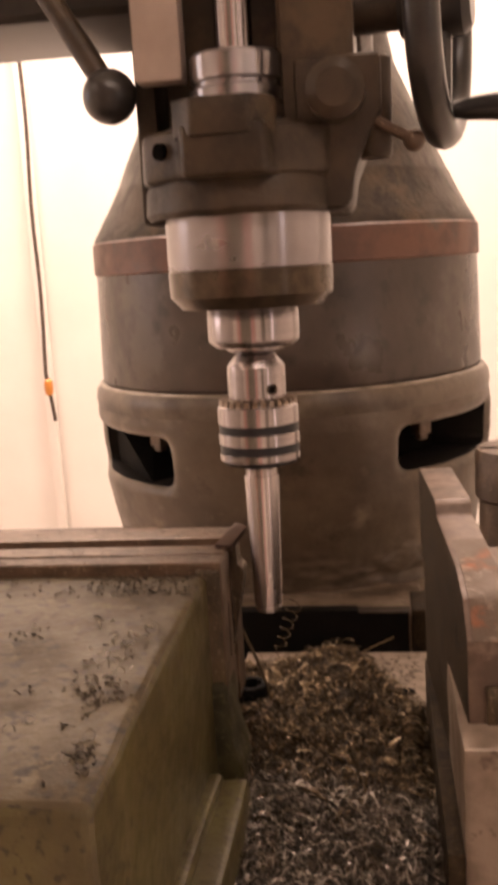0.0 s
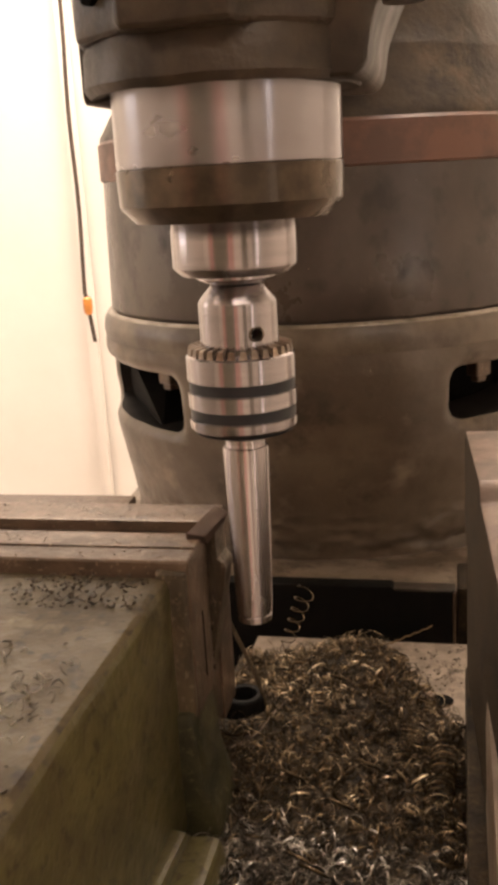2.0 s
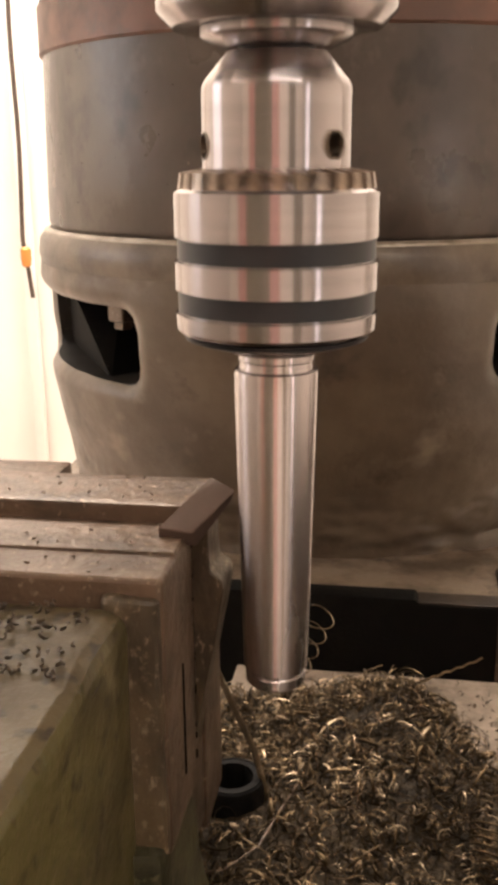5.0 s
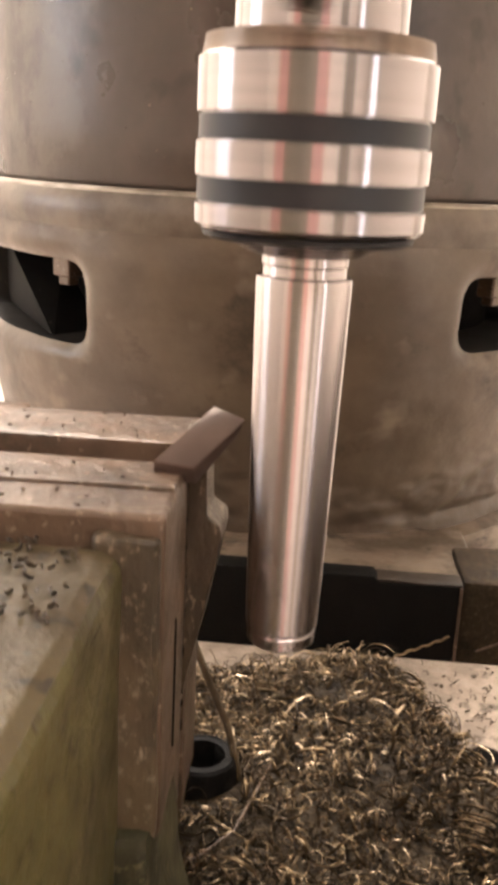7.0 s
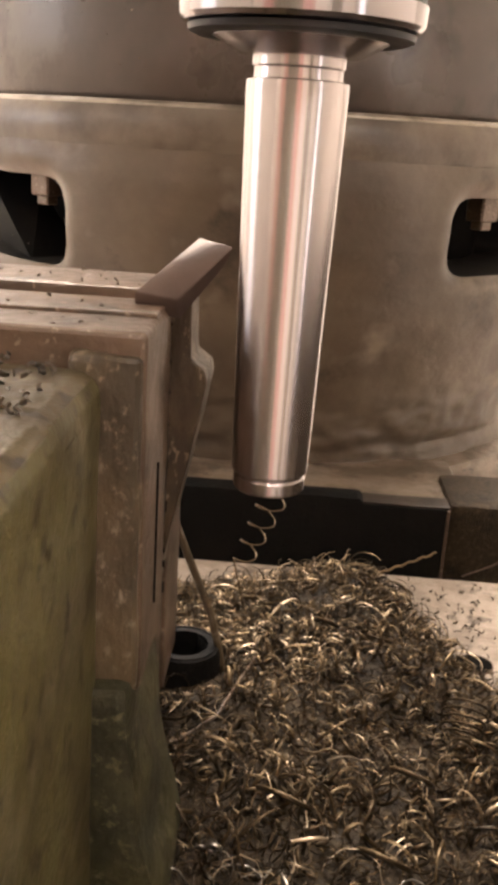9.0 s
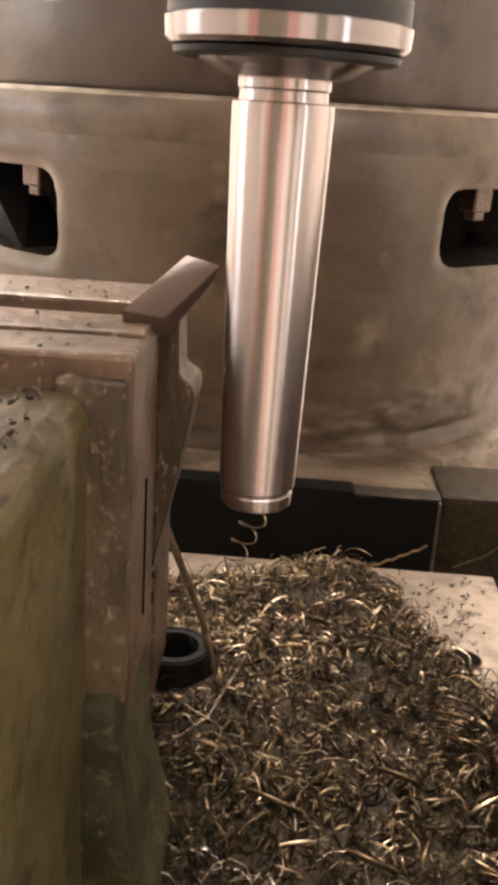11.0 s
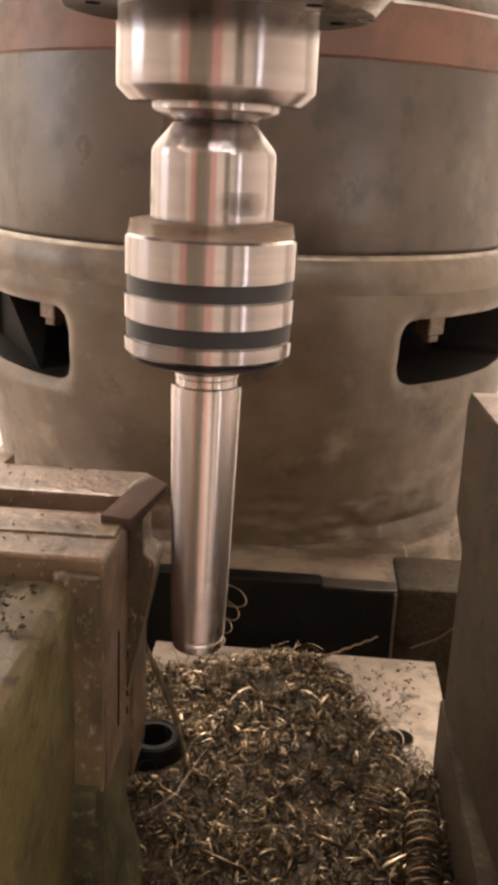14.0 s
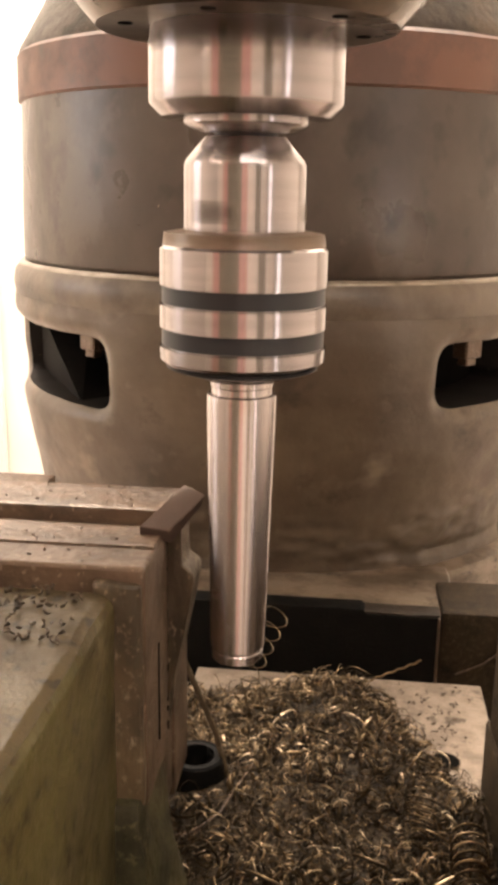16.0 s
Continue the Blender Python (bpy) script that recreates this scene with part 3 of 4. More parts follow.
# ---- right jaw ----


def fixed_jaw():
    j = thing("fixed_jaw", 0.12, -0.08, BED, "upright brown steel jaw plate with rusty worn top", "vise jaw")
    w = pose(-0.12, 0.08, -BED)
    o = w @ pose(0.0945, 0.12, 0, 0, 0, 3.4) @ pose(0, -0.12, 0)
    T = 0.0215
    prof = [(0.105, -0.108), (0.105, -0.004), (0.1225, 0.006), (0.1236, 0.054), (0.1188, 0.0588), (0.0328, 0.0588), (0.0285, 0.0562), (0.0256, 0.0508), (-0.054, 0.0463),
            (-0.080, 0.0373), (-0.0925, 0.0206), (-0.0930, -0.0654), (-0.088, -0.0846), (-0.096, -0.088), (-0.097, -0.108)]
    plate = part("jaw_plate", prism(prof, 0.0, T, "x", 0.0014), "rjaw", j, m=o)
    plate.data.materials.append(M["grime"])  # the shade on the gripping face is put into its colour
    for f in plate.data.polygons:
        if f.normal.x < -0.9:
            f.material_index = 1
    b = prism([(-0.018, 0.0487), (-0.0545, 0.0468), (-0.0806, 0.0379), (-0.0934, 0.0206), (-0.0905, 0.019), (-0.078, 0.035), (-0.052, 0.044), (-0.018, 0.046)], 0.0030, T - 0.001, "x")
    part("rust_patch", roughen(b, 0.0004, 90, 3), "rust", j, "orange rust and scraped metal on the shoulder", m=o)
    part("cheek", prism([(0.016, -0.108), (0.016, 0.030), (-0.02, 0.0445), (-0.054, 0.0435), (-0.079, 0.035), (-0.0905, 0.019), (-0.0905, -0.06), (-0.086, -0.083), (-0.09, -0.108)], T, T + 0.014, "x", 0.0016), "rjaw", j, m=o)
    part("foot", roughen(box(0.1025, 0.19, -0.118, 0.112, -0.110, -0.021, 0.0025, 2), 0.0005, 60, 5), "palebase", j, "pale worn base of the jaw", m=w)
    part("inner_ledge", box(0.0945, 0.104, -0.116, 0.110, -0.110, -0.075, 0.0015), "grime", j, "dark ledge along the foot", m=w)
    part("notch", box(0.0085, T - 0.001, -0.0950, -0.0920, -0.021, -0.002, 0.0008), "jawcast", j, "dark brown notch in the front edge", m=o)
    return j


fixed_jaw()
rb = thing("round_post", 0.1735, 0.165, -0.2, "thick round bare steel post with slotted top behind the jaw", "steel post")
part("post_body", lathe([(0.035, 0.0), (0.035, 0.225), (0.0375, 0.228), (0.0375, 0.258), (0.0355, 0.262)], 64), "jaw", rb)
part("slot", box(-0.034, 0.034, -0.0018, 0.0018, 0.2608, 0.2625), "void", rb, "dark slot across the top")

# ---- milling head above ----


LEAN = pose(0.0019, -0.002, 0.0011, 0.0, 0.3, 0)  # place of the spindle axis, a hair out of plumb


def head():
    h = thing("spindle_head", 0, 0, 0, "dark cast spindle head with bright steel quill and collar", "machine head")
    h.matrix_basis = LEAN
    o = Matrix()
    part("quill", lathe([(0.0440, 0.199), (0.0446, 0.2), (0.0446, 0.236)], 96), "quill", h, "bright turned steel quill", m=o)
    part("quill_nose", lathe([(0.024, 0.1785), (0.0385, 0.1785), (0.0444, 0.1850), (0.0449, 0.1985), (0.0435, 0.1995)], 96), "quilldark", h, "dark oily lower ring of the quill", m=o)
    for k in range(6):
        part("face_hole", lathe([(0.0019, 0.1783), (0.0019, 0.1790)], 16), "void", h, "small screw hole in the quill face", m=o @ pose(0.0312 * math.cos(k * 1.047 + 0.35), 0.0312 * math.sin(k * 1.047 + 0.35), 0))
    b = lathe([(0.044, 0.2275), (0.0515, 0.2255), (0.0540, 0.2285), (0.0535, 0.240), (0.050, 0.250), (0.046, 0.27)], 64)
    part("housing", roughen(b, 0.0008, 50), "casting", h, m=o)
    b = prism([(-0.053, -0.012), (-0.047, -0.034), (-0.026, -0.049), (-0.023, -0.060), (0.018, -0.062), (0.022, -0.050), (0.044, -0.036), (0.056, -0.010), (0.056, 0.06), (-0.053, 0.06)], 0.243, 0.268, "z", 0.004, None, 3)
    part("clamp", roughen(b, 0.0008, 45, 2), "casting", h, "clamping casting with a screw hole", m=o)
    part("clamp_hole", lathe([(0.0042, -0.0005), (0.0042, 0.002)], 20), "void", h, "dark screw hole", m=o @ pose(-0.0362, -0.0428, 0.258, 90, 0, -35))
    b = prism([(-0.028, -0.052), (-0.017, -0.063), (0.011, -0.063), (0.022, -0.052), (0.022, 0.0), (-0.028, 0.0)], 0.262, 0.280, "z", 0.002)
    part("boss", b, "casting", h, m=o)
    part("collar", lathe([(0.0215, 0.301), (0.0232, 0.303), (0.0232, 0.3085), (0.0218, 0.3095), (0.0232, 0.3105), (0.0232, 0.3165), (0.0212, 0.3178), (0.0212, 0.3195), (0.0228, 0.321), (0.0228, 0.332), (0.0215, 0.3335)], 64), "quill", h, "grooved bright steel collar", m=o @ pose(0.001, -0.026, -0.030))
    part("shaft", lathe([(0.0095, 0.33), (0.0095, 0.55)], 40), "steel", h, m=o @ pose(0.001, -0.026, -0.030))
    b = box(-0.050, 0.048, 0.02, 0.14, 0.24, 0.60, 0.008, 3)
    box(-0.056, -0.044, -0.01, 0.05, 0.224, 0.42, 0.004, 2, b)
    box(0.022, 0.060, -0.028, 0.06, 0.262, 0.60, 0.006, 3, b)
    part("body", roughen(b, 0.001, 40, 2), "casting", h, m=o)
    part("ram", box(-0.07, 0.07, 0.14, 0.62, 0.36, 0.60, 0.02, 3), "casting", h, m=o)
    b = lathe([(0.0075, -0.018), (0.0088, -0.016), (0.0092, 0.0), (0.0092, 0.03)], 32)
    part("lug", b, "casting", h, m=o @ pose(0.069, -0.015, 0.2685))
    b = prism([(0.030, 0.2262), (0.0530, 0.2258), (0.0572, 0.2295), (0.0592, 0.2440), (0.0660, 0.2600), (0.0730, 0.2720), (0.0730, 0.3000), (0.030, 0.3000)], -0.030, 0.06, "y", 0.0035, None, 3)
    part("flank", b, "casting", h, "curved flank of the head casting", m=o)
    part("scale_block", box(-0.049, -0.025, -0.034, -0.018, 0.293, 0.50, 0.0015), "plate", h, "pale grey block beside the collar", m=o)
    part("guard", box(-0.34, -0.066, 0.06, 0.17, 0.350, 0.62, 0.01, 3), "knob", h, "dark guard beside the head", m=o)
    # locking knob, its little lever and ball
    kn = part("knob", lathe([(0.0125, -0.012), (0.0142, -0.010), (0.0142, 0.018), (0.009, 0.022)], 40), "casting", h, "round locking knob", m=o @ pose(0.051, -0.030, 0.281, 90, 0, 0))
    part("lever", tube([(0.060, -0.026, 0.274), (0.076, -0.026, 0.264), (0.087, -0.026, 0.258)], 0.0028, 10), "jaw", h, "small steel lever", m=o)
    b = bmesh.new()
    bmesh.ops.create_uvsphere(b, u_segments=20, v_segments=12, radius=0.0055, matrix=pose(0.0885, -0.026, 0.2568))
    part("lever_ball", b, "jaw", h, m=o)
    # black ball lever on the other side
    b = bmesh.new()
    bmesh.ops.create_uvsphere(b, u_segments=32, v_segments=20, radius=0.0140, matrix=pose(-0.066, -0.020, 0.290))
    part("ball_knob", b, "knob", h, "black ball knob", m=o)
    part("feed_lever", tube([(-0.069, -0.02, 0.298), (-0.080, -0.017, 0.316), (-0.110, -0.01, 0.365)], 0.0062, 14), "casting", h, m=o)
    # handwheel seen from its edge
    b = bmesh.new()
    R, r = 0.062, 0.009
    for i in range(56):
        for k in range(14):
            a, c = 2 * math.pi * i / 56, 2 * math.pi * k / 14
            b.verts.new(((r * 0.95 * math.sin(c)), (R + r * math.cos(c)) * math.cos(a), (R + r * math.cos(c)) * math.sin(a)))
    b.verts.ensure_lookup_table()
    for i in range(56):
        for k in range(14):
            i2, k2 = (i + 1) % 56, (k + 1) % 14
            b.faces.new((b.verts[i * 14 + k], b.verts[i2 * 14 + k], b.verts[i2 * 14 + k2], b.verts[i * 14 + k2]))
    lathe([(0.014, -0.02), (0.016, -0.016), (0.016, 0.012), (0.012, 0.016)], 32, b, pose(0, 0, 0, 0, 90, 0))
    for k in range(3):
        tube([(0, 0.012 * math.cos(k * 2.094 + 0.4), 0.012 * math.sin(k * 2.094 + 0.4)), (0, 0.060 * math.cos(k * 2.094 + 0.4), 0.060 * math.sin(k * 2.094 + 0.4))], 0.006, 10, b)
    wh = part("handwheel", b, "knob", h, "dark handwheel with turned grip", m=o @ pose(0.104, 0.0, 0.325, 0, 0, -12))
    part("grip", lathe([(0.004, 0.0), (0.0055, 0.006), (0.008, 0.03), (0.0075, 0.05), (0.004, 0.056)], 24), "knob", wh, "black turned grip", m=pose(0.006, 0.0, -0.052, 0, 90, 0))
    part("wheel_shaft", lathe([(0.010, -0.05), (0.010, 0.012)], 24), "casting", h, m=o @ pose(0.093, 0.002, 0.325, 0, 90, -12))
    return h


head()

# ---- turning chuck ----


def chuck():
    c = thing("drill_chuck", 0, 0, 0, "bright keyed drill chuck gripped nose up, tapered shank hanging below", "drill chuck")
    part("spindle_nose", lathe([(0.0125, 0.1565), (0.0165, 0.1575), (0.0222, 0.1570), (0.0252, 0.1600), (0.0254, 0.1606), (0.0254, 0.1750), (0.0250, 0.1757), (0.0250, 0.184)], 96), "steel", c, "bright chamfered spindle nose")
    b = lathe([(0.0085, 0.1532), (0.0120, 0.1532), (0.0157, 0.1548), (0.0163, 0.1555), (0.0163, 0.1572), (0.0085, 0.1575)], 64)
    part("nose_ring", b, "steel", c, "thin flange under the spindle nose")
    # jaws and neck
    part("neck", lathe([(0.0065, 0.138), (0.0082, 0.1485), (0.0082, 0.157)], 40), "band", c)
    for k in range(3):
        part("chuck_jaw", box(-0.0032, 0.0032, 0.0035, 0.0098, 0.140, 0.1525, 0.0008, 1), "quilldark", c, m=pose(0, 0, 0, 0, 0, 120 * k + 20))
    # body with three key holes
    R, seg = 0.0163, 132
    holes = [radians(-90 + 38), radians(-90 + 158), radians(-90 + 278)]
    bm = bmesh.new()
    prof = [(R, 0.120 + 0.0009 * j) for j in range(29)] + [(R - 0.0004, 0.1465), (0.0108, 0.1524), (0.0085, 0.1526), (0.0080, 0.148)]
    rings = [[bm.verts.new((r * math.cos(2 * math.pi * i / seg), r * math.sin(2 * math.pi * i / seg), z)) for i in range(seg)] for r, z in prof]
    ZH = 0.1335

    def in_hole(a, z):
        return any(math.hypot(((a - h + math.pi) % (2 * math.pi) - math.pi) * R, z - ZH) < 0.0027 for h in holes)

    for (ra, a), (rb_, b2) in zip(zip(prof, rings), zip(prof[1:], rings[1:])):
        for i in range(seg):
            if not in_hole(2 * math.pi * (i + 0.5) / seg, (ra[1] + rb_[1]) / 2):
                bm.faces.new((a[i], a[(i + 1) % seg], b2[(i + 1) % seg], b2[i]))
    body = part("chuck_body", bm, "steel", c)
    for h in holes:
        m = Matrix.Rotation(h, 4, "Z") @ Matrix.Translation((0, 0, ZH)) @ pose(0, 0, 0, 0, 90, 0)
        part("key_hole", lathe([(0.0023, 0.0085), (0.0023, R - 0.0006), (0.0026, R + 0.0001), (0.0033, R - 0.0001), (0.0036, R - 0.0006)], 28, cap=False), "quilldark", body, "drilled key hole", m=m)
        part("hole_bottom", lathe([(0.0036, 0.0080), (0.0036, 0.0092)], 20), "void", body, "dark hole bottom", m=m)
    # sleeve with two black grooves
    S, up = 0.0228, (lambda z: 0.0929 + 1.05 * (z - 0.0922))
    part("sleeve", lathe([(r, up(z)) for r, z in [(0.0155, 0.1240), (0.0190, 0.1240), (S - 0.0007, 0.1224), (S - 0.0004, 0.1221), (S, 0.1218), (S, 0.1126), (S - 0.0009, 0.1125), (S - 0.0009, 0.1077), (S, 0.1076), (S, 0.1018), (S - 0.0009, 0.1017), (S - 0.0009, 0.0969), (S, 0.0968), (S - 0.0002, 0.0934), (S - 0.0010, 0.0926), (0.0165, 0.0922)]], 96), "steel", c, "knurled bright outer sleeve")
    part("sleeve_base", lathe([(0.0211, 0.0928), (0.0208, 0.0918), (0.0194, 0.0913), (0.0165, 0.0913), (0.0150, 0.0921), (0.0075, 0.0921)], 72), "band", c, "dark chuck back plate")
    part("hub", lathe([(0.0168, 0.0926), (0.0163, 0.0913), (0.0112, 0.0886), (0.0090, 0.0884), (0.0085, 0.0890)], 72), "steel", c, "conical hub under the sleeve")
    for zc in (up(0.1101), up(0.0993)):
        part("groove_band", lathe([(S - 0.0011, zc - 0.0023), (S - 0.0006, zc - 0.0022), (S - 0.0006, zc + 0.0022), (S - 0.0011, zc + 0.0023)], 96, cap=False), "band", c, "black groove round the sleeve")
    # gear teeth round the upper edge
    tooth = bmesh.new()
    vs = [tooth.verts.new((p[0], p[1], up(p[2]))) for p in ((0.0166, -0.0011, 0.1222), (0.0166, 0.0011, 0.1222), (0.0166, 0.0006, 0.1264), (0.0166, -0.0006, 0.1264),
                                       (S - 0.0006, -0.0019, 0.1205), (S - 0.0006, 0.0019, 0.1205), (S - 0.0013, 0.0011, 0.1256), (S - 0.0013, -0.0011, 0.1256))]
    for f in ((0, 1, 2, 3), (4, 7, 6, 5), (0, 4, 5, 1), (1, 5, 6, 2), (2, 6, 7, 3), (3, 7, 4, 0)):
        tooth.faces.new([vs[k] for k in f])
    part("tooth_ring", lathe([(0.0160, up(0.1256)), (0.0185, up(0.1250)), (S - 0.0020, up(0.1215))], 72, cap=False), "quilldark", c, "dark ground between the teeth")
    first = part("tooth", tooth, "tooth", c, smooth=False)
    NT = 29
    for k in range(1, NT):
        t = new("tooth", first.data)
        t.parent = c
        t.matrix_basis = pose(0, 0, 0, 0, 0, 360 * k / NT)
    # tapered shank
    part("taper_shank", lathe([(r, 0.0890 - 0.975 * (0.0890 - z)) for r, z in [(0.0052, 0.0045), (0.0058, 0.0018), (0.0070, 0.0012), (0.0075, 0.0018), (0.0076, 0.0042), (0.0072, 0.0046), (0.0074, 0.0050), (0.0080, 0.0058), (0.0098, 0.0828), (0.0097, 0.0840), (0.0085, 0.0843), (0.0084, 0.0862), (0.0088, 0.0866), (0.0088, 0.0890), (0.0082, 0.0893), (0.0082, 0.0925)]], 96), "taper", c, "ground tapered shank with fine scratches")
    return c


CHUCK = chuck()

# ---- swarf ----


def curl(verts, faces, rng, centre, rad, width, turns, pitch, thick, frame_m, steps):
    """One curled chip: a bowed flat ribbon with thickness, appended to the lists."""
    base = len(verts)
    for k in range(steps + 1):
        a = turns * 2 * math.pi * k / steps
        rr = rad * (1 + 0.25 * k / steps)
        w = width * (0.35 + 0.65 * math.sin(math.pi * (0.08 + 0.84 * k / steps)))
        for dr, dz in ((thick, -w / 2), (0.0, 0.0), (thick, w / 2), (-thick * 0.4, 0.0)):
            p = frame_m @ Vector(((rr + dr) * math.cos(a), (rr + dr) * math.sin(a), pitch * (k / steps - 0.5) + dz))
            verts.append((centre[0] + p.x, centre[1] + p.y, centre[2] + p.z))
    for k in range(steps):
        o = base + 4 * k
        for q in range(4):
            faces.append((o + q, o + (q + 1) % 4, o + 4 + (q + 1) % 4, o + 4 + q))
    faces.append((base, base + 1, base + 2, base + 3))
    o = base + 4 * steps
    faces.append((o + 3, o + 2, o + 1, o))


def mesh_thing(name, verts, faces, material):
    me = bpy.data.meshes.new(name)
    me.from_pydata(verts, [], faces)
    me.materials.append(M[material])
    for p in me.polygons:
        p.use_smooth = True
    return new(name, me)


def heap_height(x, y):
    """Height of the heap's skin above the vise bed."""
    e = min(1.0, max(0.0, (x + 0.055) / 0.012)) * min(1.0, max(0.0, (0.098 - x) / 0.006))
    back = 1 / (1 + math.exp((y - 0.176 + 1.5 * max(0.0, x - 0.045)) / 0.010))
    crown = 0.011 * math.exp(-((x - 0.030) / 0.034) ** 2) * (1.0 if y > -0.02 else 0.75)
    crown += 0.026 * math.exp(-(max(0.0, x + 0.012) / 0.026) ** 2) / (1 + math.exp((y - 0.105) / 0.014)) / (1 + math.exp((-0.03 - y) / 0.03))
    crown += 0.011 * math.exp(-((x - 0.030) / 0.034) ** 2) * math.exp(-((y - 0.150) / 0.045) ** 2)
    crown += 0.007 * math.exp(-((x + 0.018) / 0.018) ** 2 - ((y - 0.046) / 0.012) ** 2)
    lump = 0.0035 * noise.noise(Vector((x * 28, y * 28, 3.1))) + 0.0018 * noise.noise(Vector((x * 80, y * 80, 7.7)))
    return (0.004 + crown + lump) * e * back - 0.004 * (1 - e * back)


def swarf():
    rng = random.Random(11)
    # grimy mound under the chips
    verts, faces = [], []
    nx, ny = 70, 180
    for j in range(ny + 1):
        for i in range(nx + 1):
            x, y = -0.052 + 0.150 * i / nx, -0.198 + 0.388 * j / ny
            verts.append((x, y, BED - 0.0012 + heap_height(x, y) + 0.0012 * noise.noise(Vector((x * 300, y * 300, 1)))))
    for j in range(ny):
        for i in range(nx):
            a = j * (nx + 1) + i
            faces.append((a, a + 1, a + nx + 2, a + nx + 1))
    mound = mesh_thing("swarf_mound", verts, faces, "grime")
    tagged(mound, "dark packed grime and fine swarf heaped on the vise bed", "swarf", kind="stuff")
    verts, faces, pale_v, pale_f = [], [], [], []
    count = 0
    while count < 7900:
        y = rng.uniform(-0.196, 0.188)
        x = rng.uniform(-0.045, 0.096)
        if math.hypot(x + 0.0212, y - 0.0590) < 0.0150:
            continue
        if heap_height(x, y) < 0.0:
            continue
        count += 1
        big = rng.random()
        rad = rng.uniform(0.0012, 0.0034) if big < 0.8 else rng.uniform(0.003, 0.0070)
        tilt = Euler((rng.gauss(0, 0.9), rng.gauss(0, 0.9), rng.uniform(0, 6.28))).to_matrix()
        z = BED + heap_height(x, y) + rng.uniform(-0.001, 0.0028)
        # chips towards the front take the paler grey material
        cv, cf = (pale_v, pale_f) if y < -0.018 + rng.gauss(0, 0.008) else (verts, faces)
        curl(cv, cf, rng, (x, y, z), rad, rng.uniform(0.0003, 0.0008) if rng.random() < 0.8 else rng.uniform(0.0008, 0.0013), rng.uniform(0.3, 1.7) if big < 0.8 else rng.uniform(0.3, 1.0), rng.uniform(0, 0.005), 0.00016, tilt, rng.choice((9, 12, 14)))
    chips = mesh_thing("swarf_chips", verts, faces, "chip")
    tagged(mesh_thing("loose_chips", pale_v, pale_f, "palechip"), "pale grey curled chips strewn over the front of the bed", "swarf", kind="stuff")
    tagged(chips, "thick carpet of small curled steel chips, straw and grey", "swarf", kind="stuff")
    # crumbs on the jaw block and on the bare bed
    verts, faces = [], []
    for k in range(1900):
        y, x = rng.uniform(-0.24, -0.028), -0.035 - abs(rng.gauss(0, 0.05))
        if x < -0.2 or noise.noise(Vector((x * 34, y * 34, 2))) < 0.10 + 0.25 * rng.random() - (0.3 if y > -0.06 else 0.0):
            continue
        z = 0.0354 - 0.027 * (-0.03 - y)
        curl(verts, faces, rng, (x, y, z), rng.uniform(0.0003, 0.0009), rng.uniform(0.0005, 0.0014), rng.uniform(0.2, 0.6), 0.0006, 0.0004, Euler((rng.gauss(0, 0.5), rng.gauss(0, 0.5), rng.uniform(0, 6))).to_matrix(), 5)
    for k in range(130):
        x = rng.uniform(-0.15, -0.03)
        y, z = rng.choice(((rng.uniform(-0.024, -0.012), 0.0408), (rng.uniform(-0.009, 0.005), 0.0416), (rng.uniform(0.026, 0.047), 0.0408), (rng.uniform(0.009, 0.022), 0.0355)))
        curl(verts, faces, rng, (x, y, z), rng.uniform(0.0002, 0.0006), rng.uniform(0.0003, 0.0008), rng.uniform(0.2, 0.5), 0.0004, 0.0003, Euler((rng.gauss(0, 0.4), rng.gauss(0, 0.4), rng.uniform(0, 6))).to_matrix(), 5)
    bright_v, bright_f = [], []
    for k in range(230):
        y, x = rng.uniform(-0.235, -0.09), -0.040 - abs(rng.gauss(0, 0.035))
        if noise.noise(Vector((x * 30, y * 30, 9))) < 0.0:
            continue
        curl(bright_v, bright_f, rng, (x, y, 0.0358 - 0.027 * (-0.03 - y)), rng.uniform(0.0008, 0.0024), rng.uniform(0.0003, 0.0009), rng.uniform(0.3, 1.1), 0.001, 0.0002, Euler((rng.gauss(0, 0.6), rng.gauss(0, 0.6), rng.uniform(0, 6))).to_matrix(), 8)
    tagged(mesh_thing("jaw_chips", bright_v, bright_f, "palechip"), "bright curled chips strewn on the green jaw top", "swarf", kind="stuff")
    tagged(mesh_thing("jaw_crumbs", verts, faces, "crumb"), "dark swarf crumbs stuck on the oily jaw top", "swarf", kind="stuff")
    verts, faces = [], []
    for k in range(80):
        x, y = rng.gauss(0.078, 0.012), rng.gauss(0.165, 0.016)
        curl(verts, faces, rng, (min(0.1, x), min(0.2, y), BED - 0.019 + 0.0195), rng.uniform(0.0005, 0.0014), rng.uniform(0.0004, 0.001), rng.uniform(0.2, 0.7), 0.001, 0.0002, Euler((rng.gauss(0, 0.5), rng.gauss(0, 0.5), rng.uniform(0, 6))).to_matrix(), 5)
    tagged(mesh_thing("bed_crumbs", verts, faces, "crumb"), "few dark crumbs scattered on the bare bed", "swarf", kind="stuff")

    verts, faces = [], []
    for k in range(190):
        a, z = radians(rng.uniform(-55, 55) - 90), rng.uniform(-0.10, 0.19)
        r = 0.2095 if 0.05 < z < 0.088 else (0.2042 if z > 0 else 0.2035 + 0.1 * z)
        s = rng.uniform(0.0002, 0.0006)
        c = Vector((CX + r * math.cos(a), CY + r * math.sin(a), z))
        o = len(verts)
        for d in ((s, 0, -s), (-s, 0.0, -s * 0.6), (0, 0, s), (0, -s, 0)):
            verts.append(tuple(c + Vector(d)))
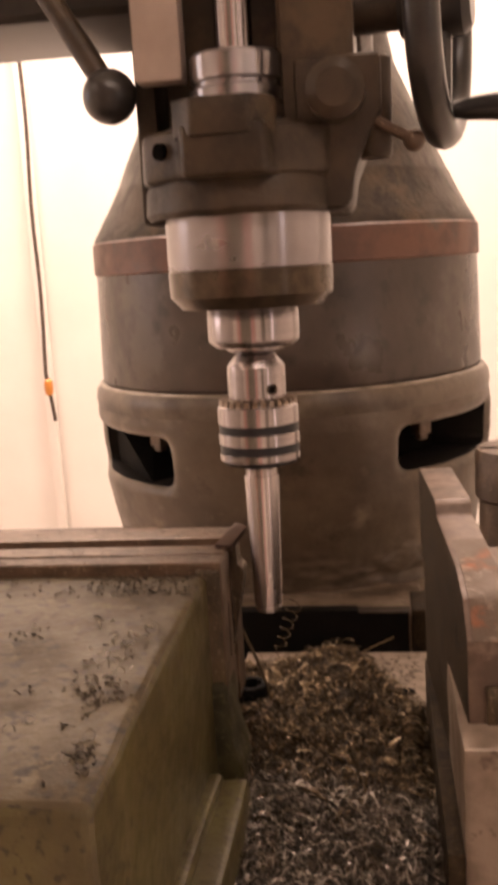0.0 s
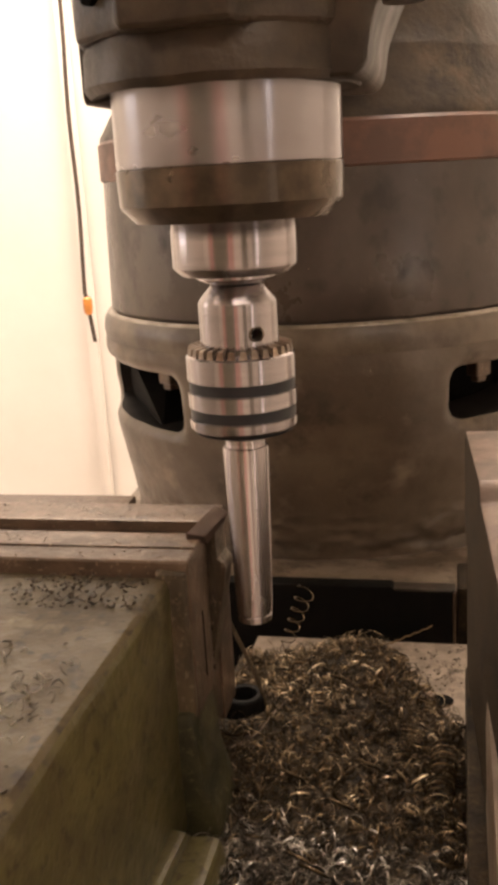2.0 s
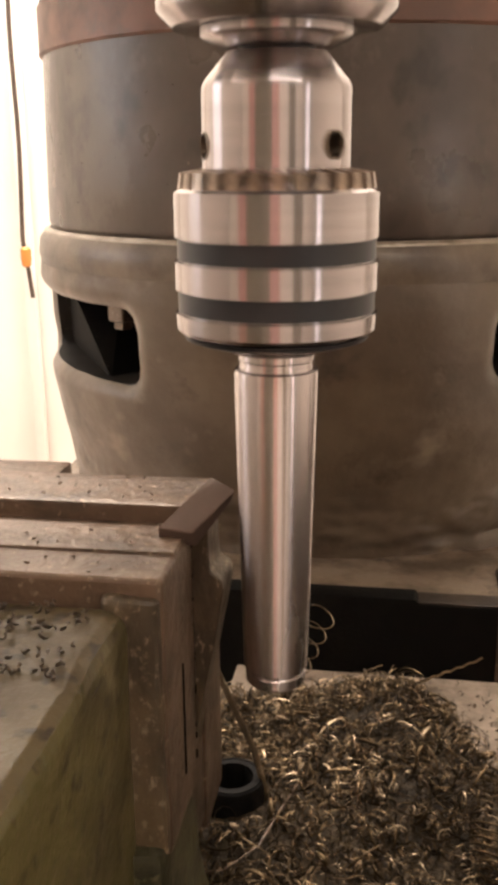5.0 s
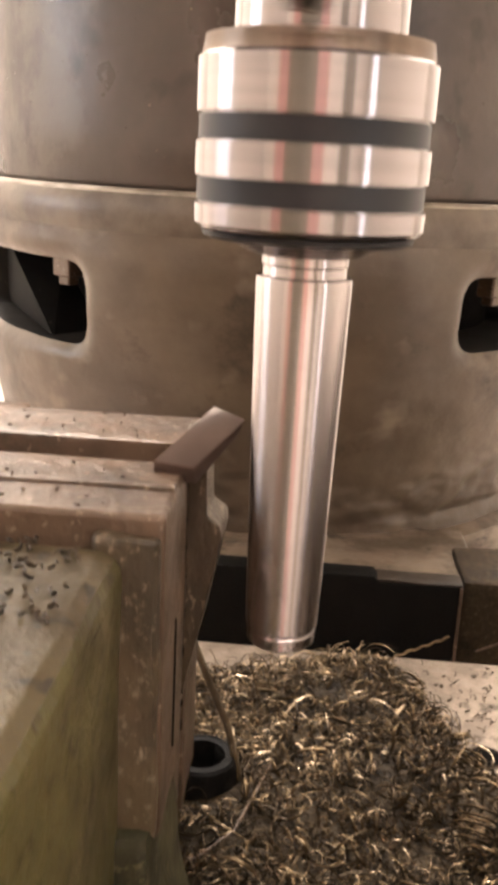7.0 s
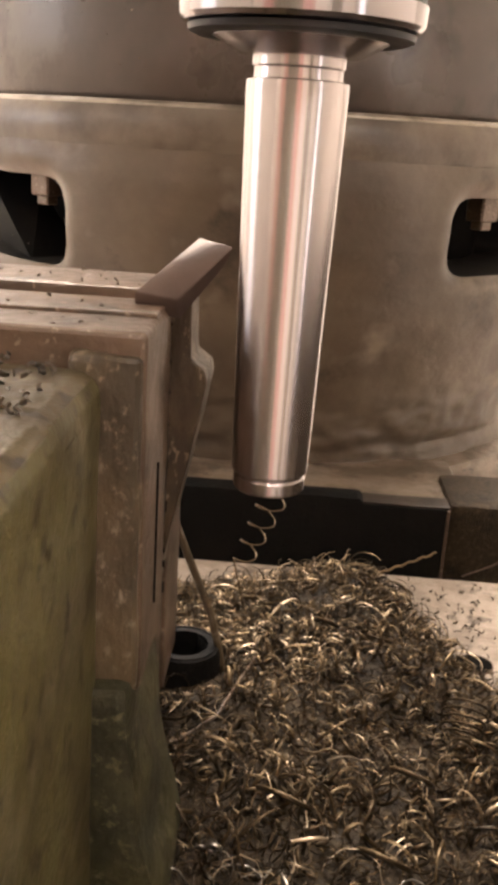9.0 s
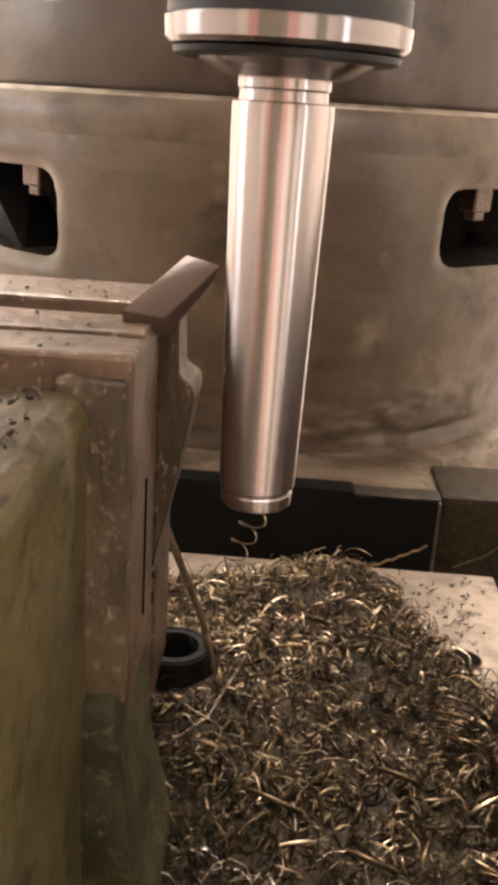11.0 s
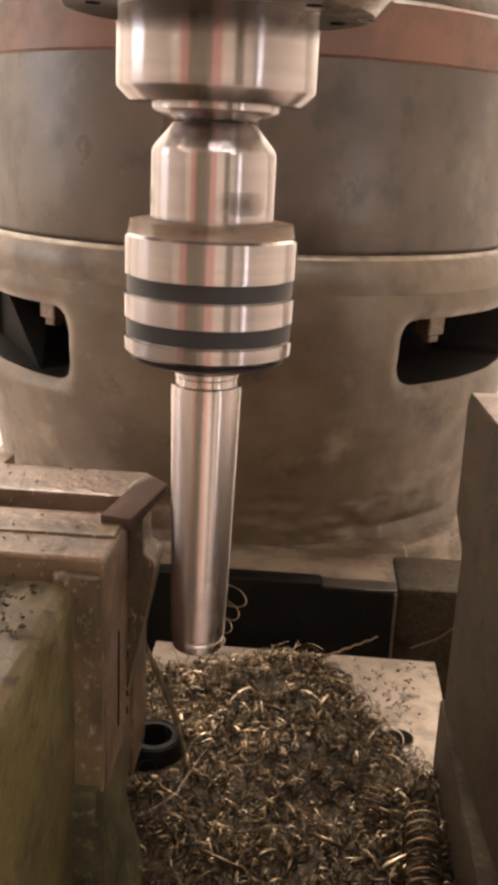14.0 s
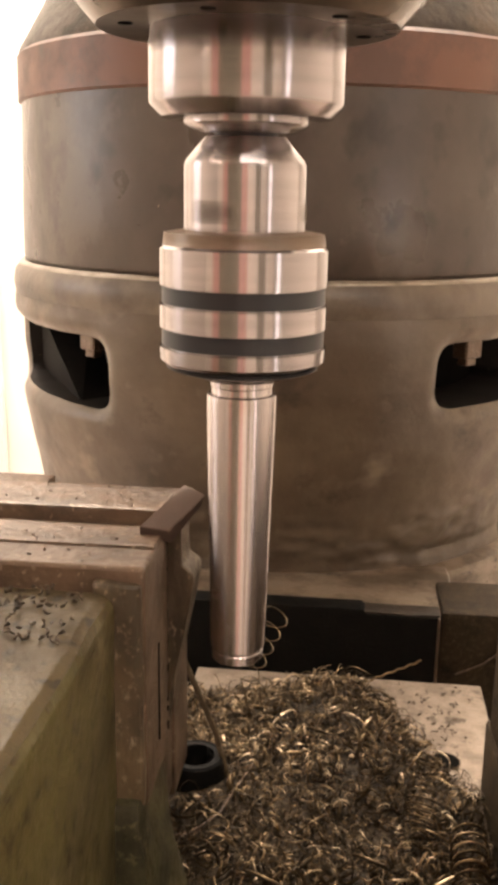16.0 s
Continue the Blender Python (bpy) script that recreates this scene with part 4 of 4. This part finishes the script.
        faces += [(o, o + 1, o + 2), (o, o + 3, o + 1), (o + 1, o + 3, o + 2), (o + 2, o + 3, o)]
    tagged(mesh_thing("column_specks", verts, faces, "chip"), "tiny bright metal specks clinging to the column", "swarf", kind="stuff")


swarf()


def coil(name, pts, radius, label):
    c = tagged(part(name, tube(pts, radius, 6), "chip"), label, "metal chip")
    return c


def helix(start, end, rad, turns, n, grow=0.0, lean=0.0):
    s, e = Vector(start), Vector(end)
    d = (e - s).normalized()
    u = d.cross(Vector((0, 1, 0.2))).normalized()
    w = d.cross(u)
    return [s + (e - s) * k / n + rad * (1 + grow * k / n) * (math.cos(2 * math.pi * turns * k / n) * u + math.sin(2 * math.pi * turns * k / n) * w) for k in range(n + 1)]


coil("coiled_chip", [(0.000, 0.120, -0.106), (-0.006, 0.120, -0.090)] + helix((-0.008, 0.120, -0.070), (0.005, 0.120, -0.036), 0.0036, 5, 90, 0.5), 0.00028, "springy thin coiled steel chip standing on the heap")
coil("long_chip", [(0.036, 0.184, -0.106), (0.043, 0.192, -0.1085)] + [(0.044 + 0.0015 * k, 0.196 + 0.0003 * k, -0.1085 + 0.00060 * k + 0.0005 * math.sin(k * 1.7)) for k in range(21)], 0.00055, "long thin twisted chip sticking out of the heap")
coil("coiled_chip", helix((0.081, 0.014, -0.101), (0.084, 0.062, -0.098), 0.0068, 10, 200, 0.0), 0.0005, "wide coiled steel chip lying on the heap")
coil("coiled_chip", helix((0.065, 0.066, -0.099), (0.068, 0.075, -0.092), 0.0062, 5, 130, 0.25), 0.0004, "tangled ring of fine steel chip")
coil("coiled_chip", helix((-0.030, 0.062, -0.092), (-0.027, 0.066, -0.080), 0.0055, 1.3, 50, 0.1), 0.0006, "dark bent chip beside the screw")
rng = random.Random(5)
for k in range(150):
    while True:
        x, y = rng.uniform(-0.03, 0.092), rng.uniform(-0.19, 0.165)
        if heap_height(x, y) > 0.003 and math.hypot(x + 0.0212, y - 0.0590) > 0.019:
            break
    cv, cf = [], []
    curl(cv, cf, rng, (x, y, BED + heap_height(x, y) + 0.0022), rng.uniform(0.0028, 0.0060), rng.uniform(0.0007, 0.0015), rng.uniform(0.4, 1.5), rng.uniform(0.0, 0.006), 0.0003, Euler((rng.gauss(0, 0.6), rng.gauss(0, 0.6), rng.uniform(0, 6.28))).to_matrix(), 14)
    tagged(mesh_thing("curled_chip", cv, cf, "chip"), "bright curled ribbon of cut steel on the heap", "metal chip", "curled chips on the heap")
for k in range(90):
    x, y = rng.uniform(-0.025, 0.085), rng.uniform(-0.19, -0.03)
    cv, cf = [], []
    curl(cv, cf, rng, (x, y, BED + heap_height(x, y) + 0.0030), rng.uniform(0.0028, 0.0070), rng.uniform(0.0006, 0.0013), rng.uniform(0.4, 1.3), rng.uniform(0.0, 0.006), 0.0003, Euler((rng.gauss(0, 0.5), rng.gauss(0, 0.5), rng.uniform(0, 6.28))).to_matrix(), 14)
    tagged(mesh_thing("curled_chip", cv, cf, "palechip"), "bright curled ribbon of cut steel on the heap", "metal chip", "curled chips on the heap")
for bx, by, br in ((0.024, -0.040, 0.0090), (0.030, -0.046, 0.0070), (0.010, 0.010, 0.0075), (0.035, 0.0, 0.007), (0.022, 0.11, 0.0045), (0.045, 0.035, 0.0065), (-0.004, -0.16, 0.007), (0.03, -0.18, 0.006)):
    coil("ring_chip", helix((bx, by, BED + heap_height(bx, by) + 0.003), (bx + 0.002, by + 0.003, BED + heap_height(bx, by) + 0.006), br, 0.8, 30, 0.15), 0.0007, "large bright curl of steel chip on the heap")


# ---- movement ----
sw = thing("swarf_wire", 0.0, 0.04, BED, "long thin curved steel chip lying before the screw", "swarf wire")
part("strand", tube([(x, y - 0.04, heap_height(x, y) + 0.0035) for x, y in ((-0.0255, 0.024), (-0.018, 0.025), (-0.0085, 0.034), (-0.004, 0.048), (0.0, 0.069))], 0.0004, 6), "jaw", sw)


def motions():
    """The chuck stands, starts turning, then runs up to speed."""
    start = [(0.0, 0), (3.45, 0), (3.5, -1), (3.6, -6), (3.7, -16), (3.8, -29), (3.9, -44), (4.0, -60), (4.1, -79), (4.2, -100), (4.3, -122), (4.4, -148), (4.5, -177), (4.6, -207), (4.7, -236)]
    rows, a = list(start), -236.0
    for k in range(round(4.7 * FPS) + 1, 16 * FPS + 1):
        s = k / FPS
        w = 300 + 700 * (s - 4.7) / 2.1 if s < 6.8 else min(2190, 1000 + 1190 * (s - 6.8) / 0.8)
        a -= w / FPS
        rows.append((s, a))
    walk(CHUCK, [(t, LEAN @ pose(0, 0, 0, 0, 0, a)) for t, a in rows])


motions()
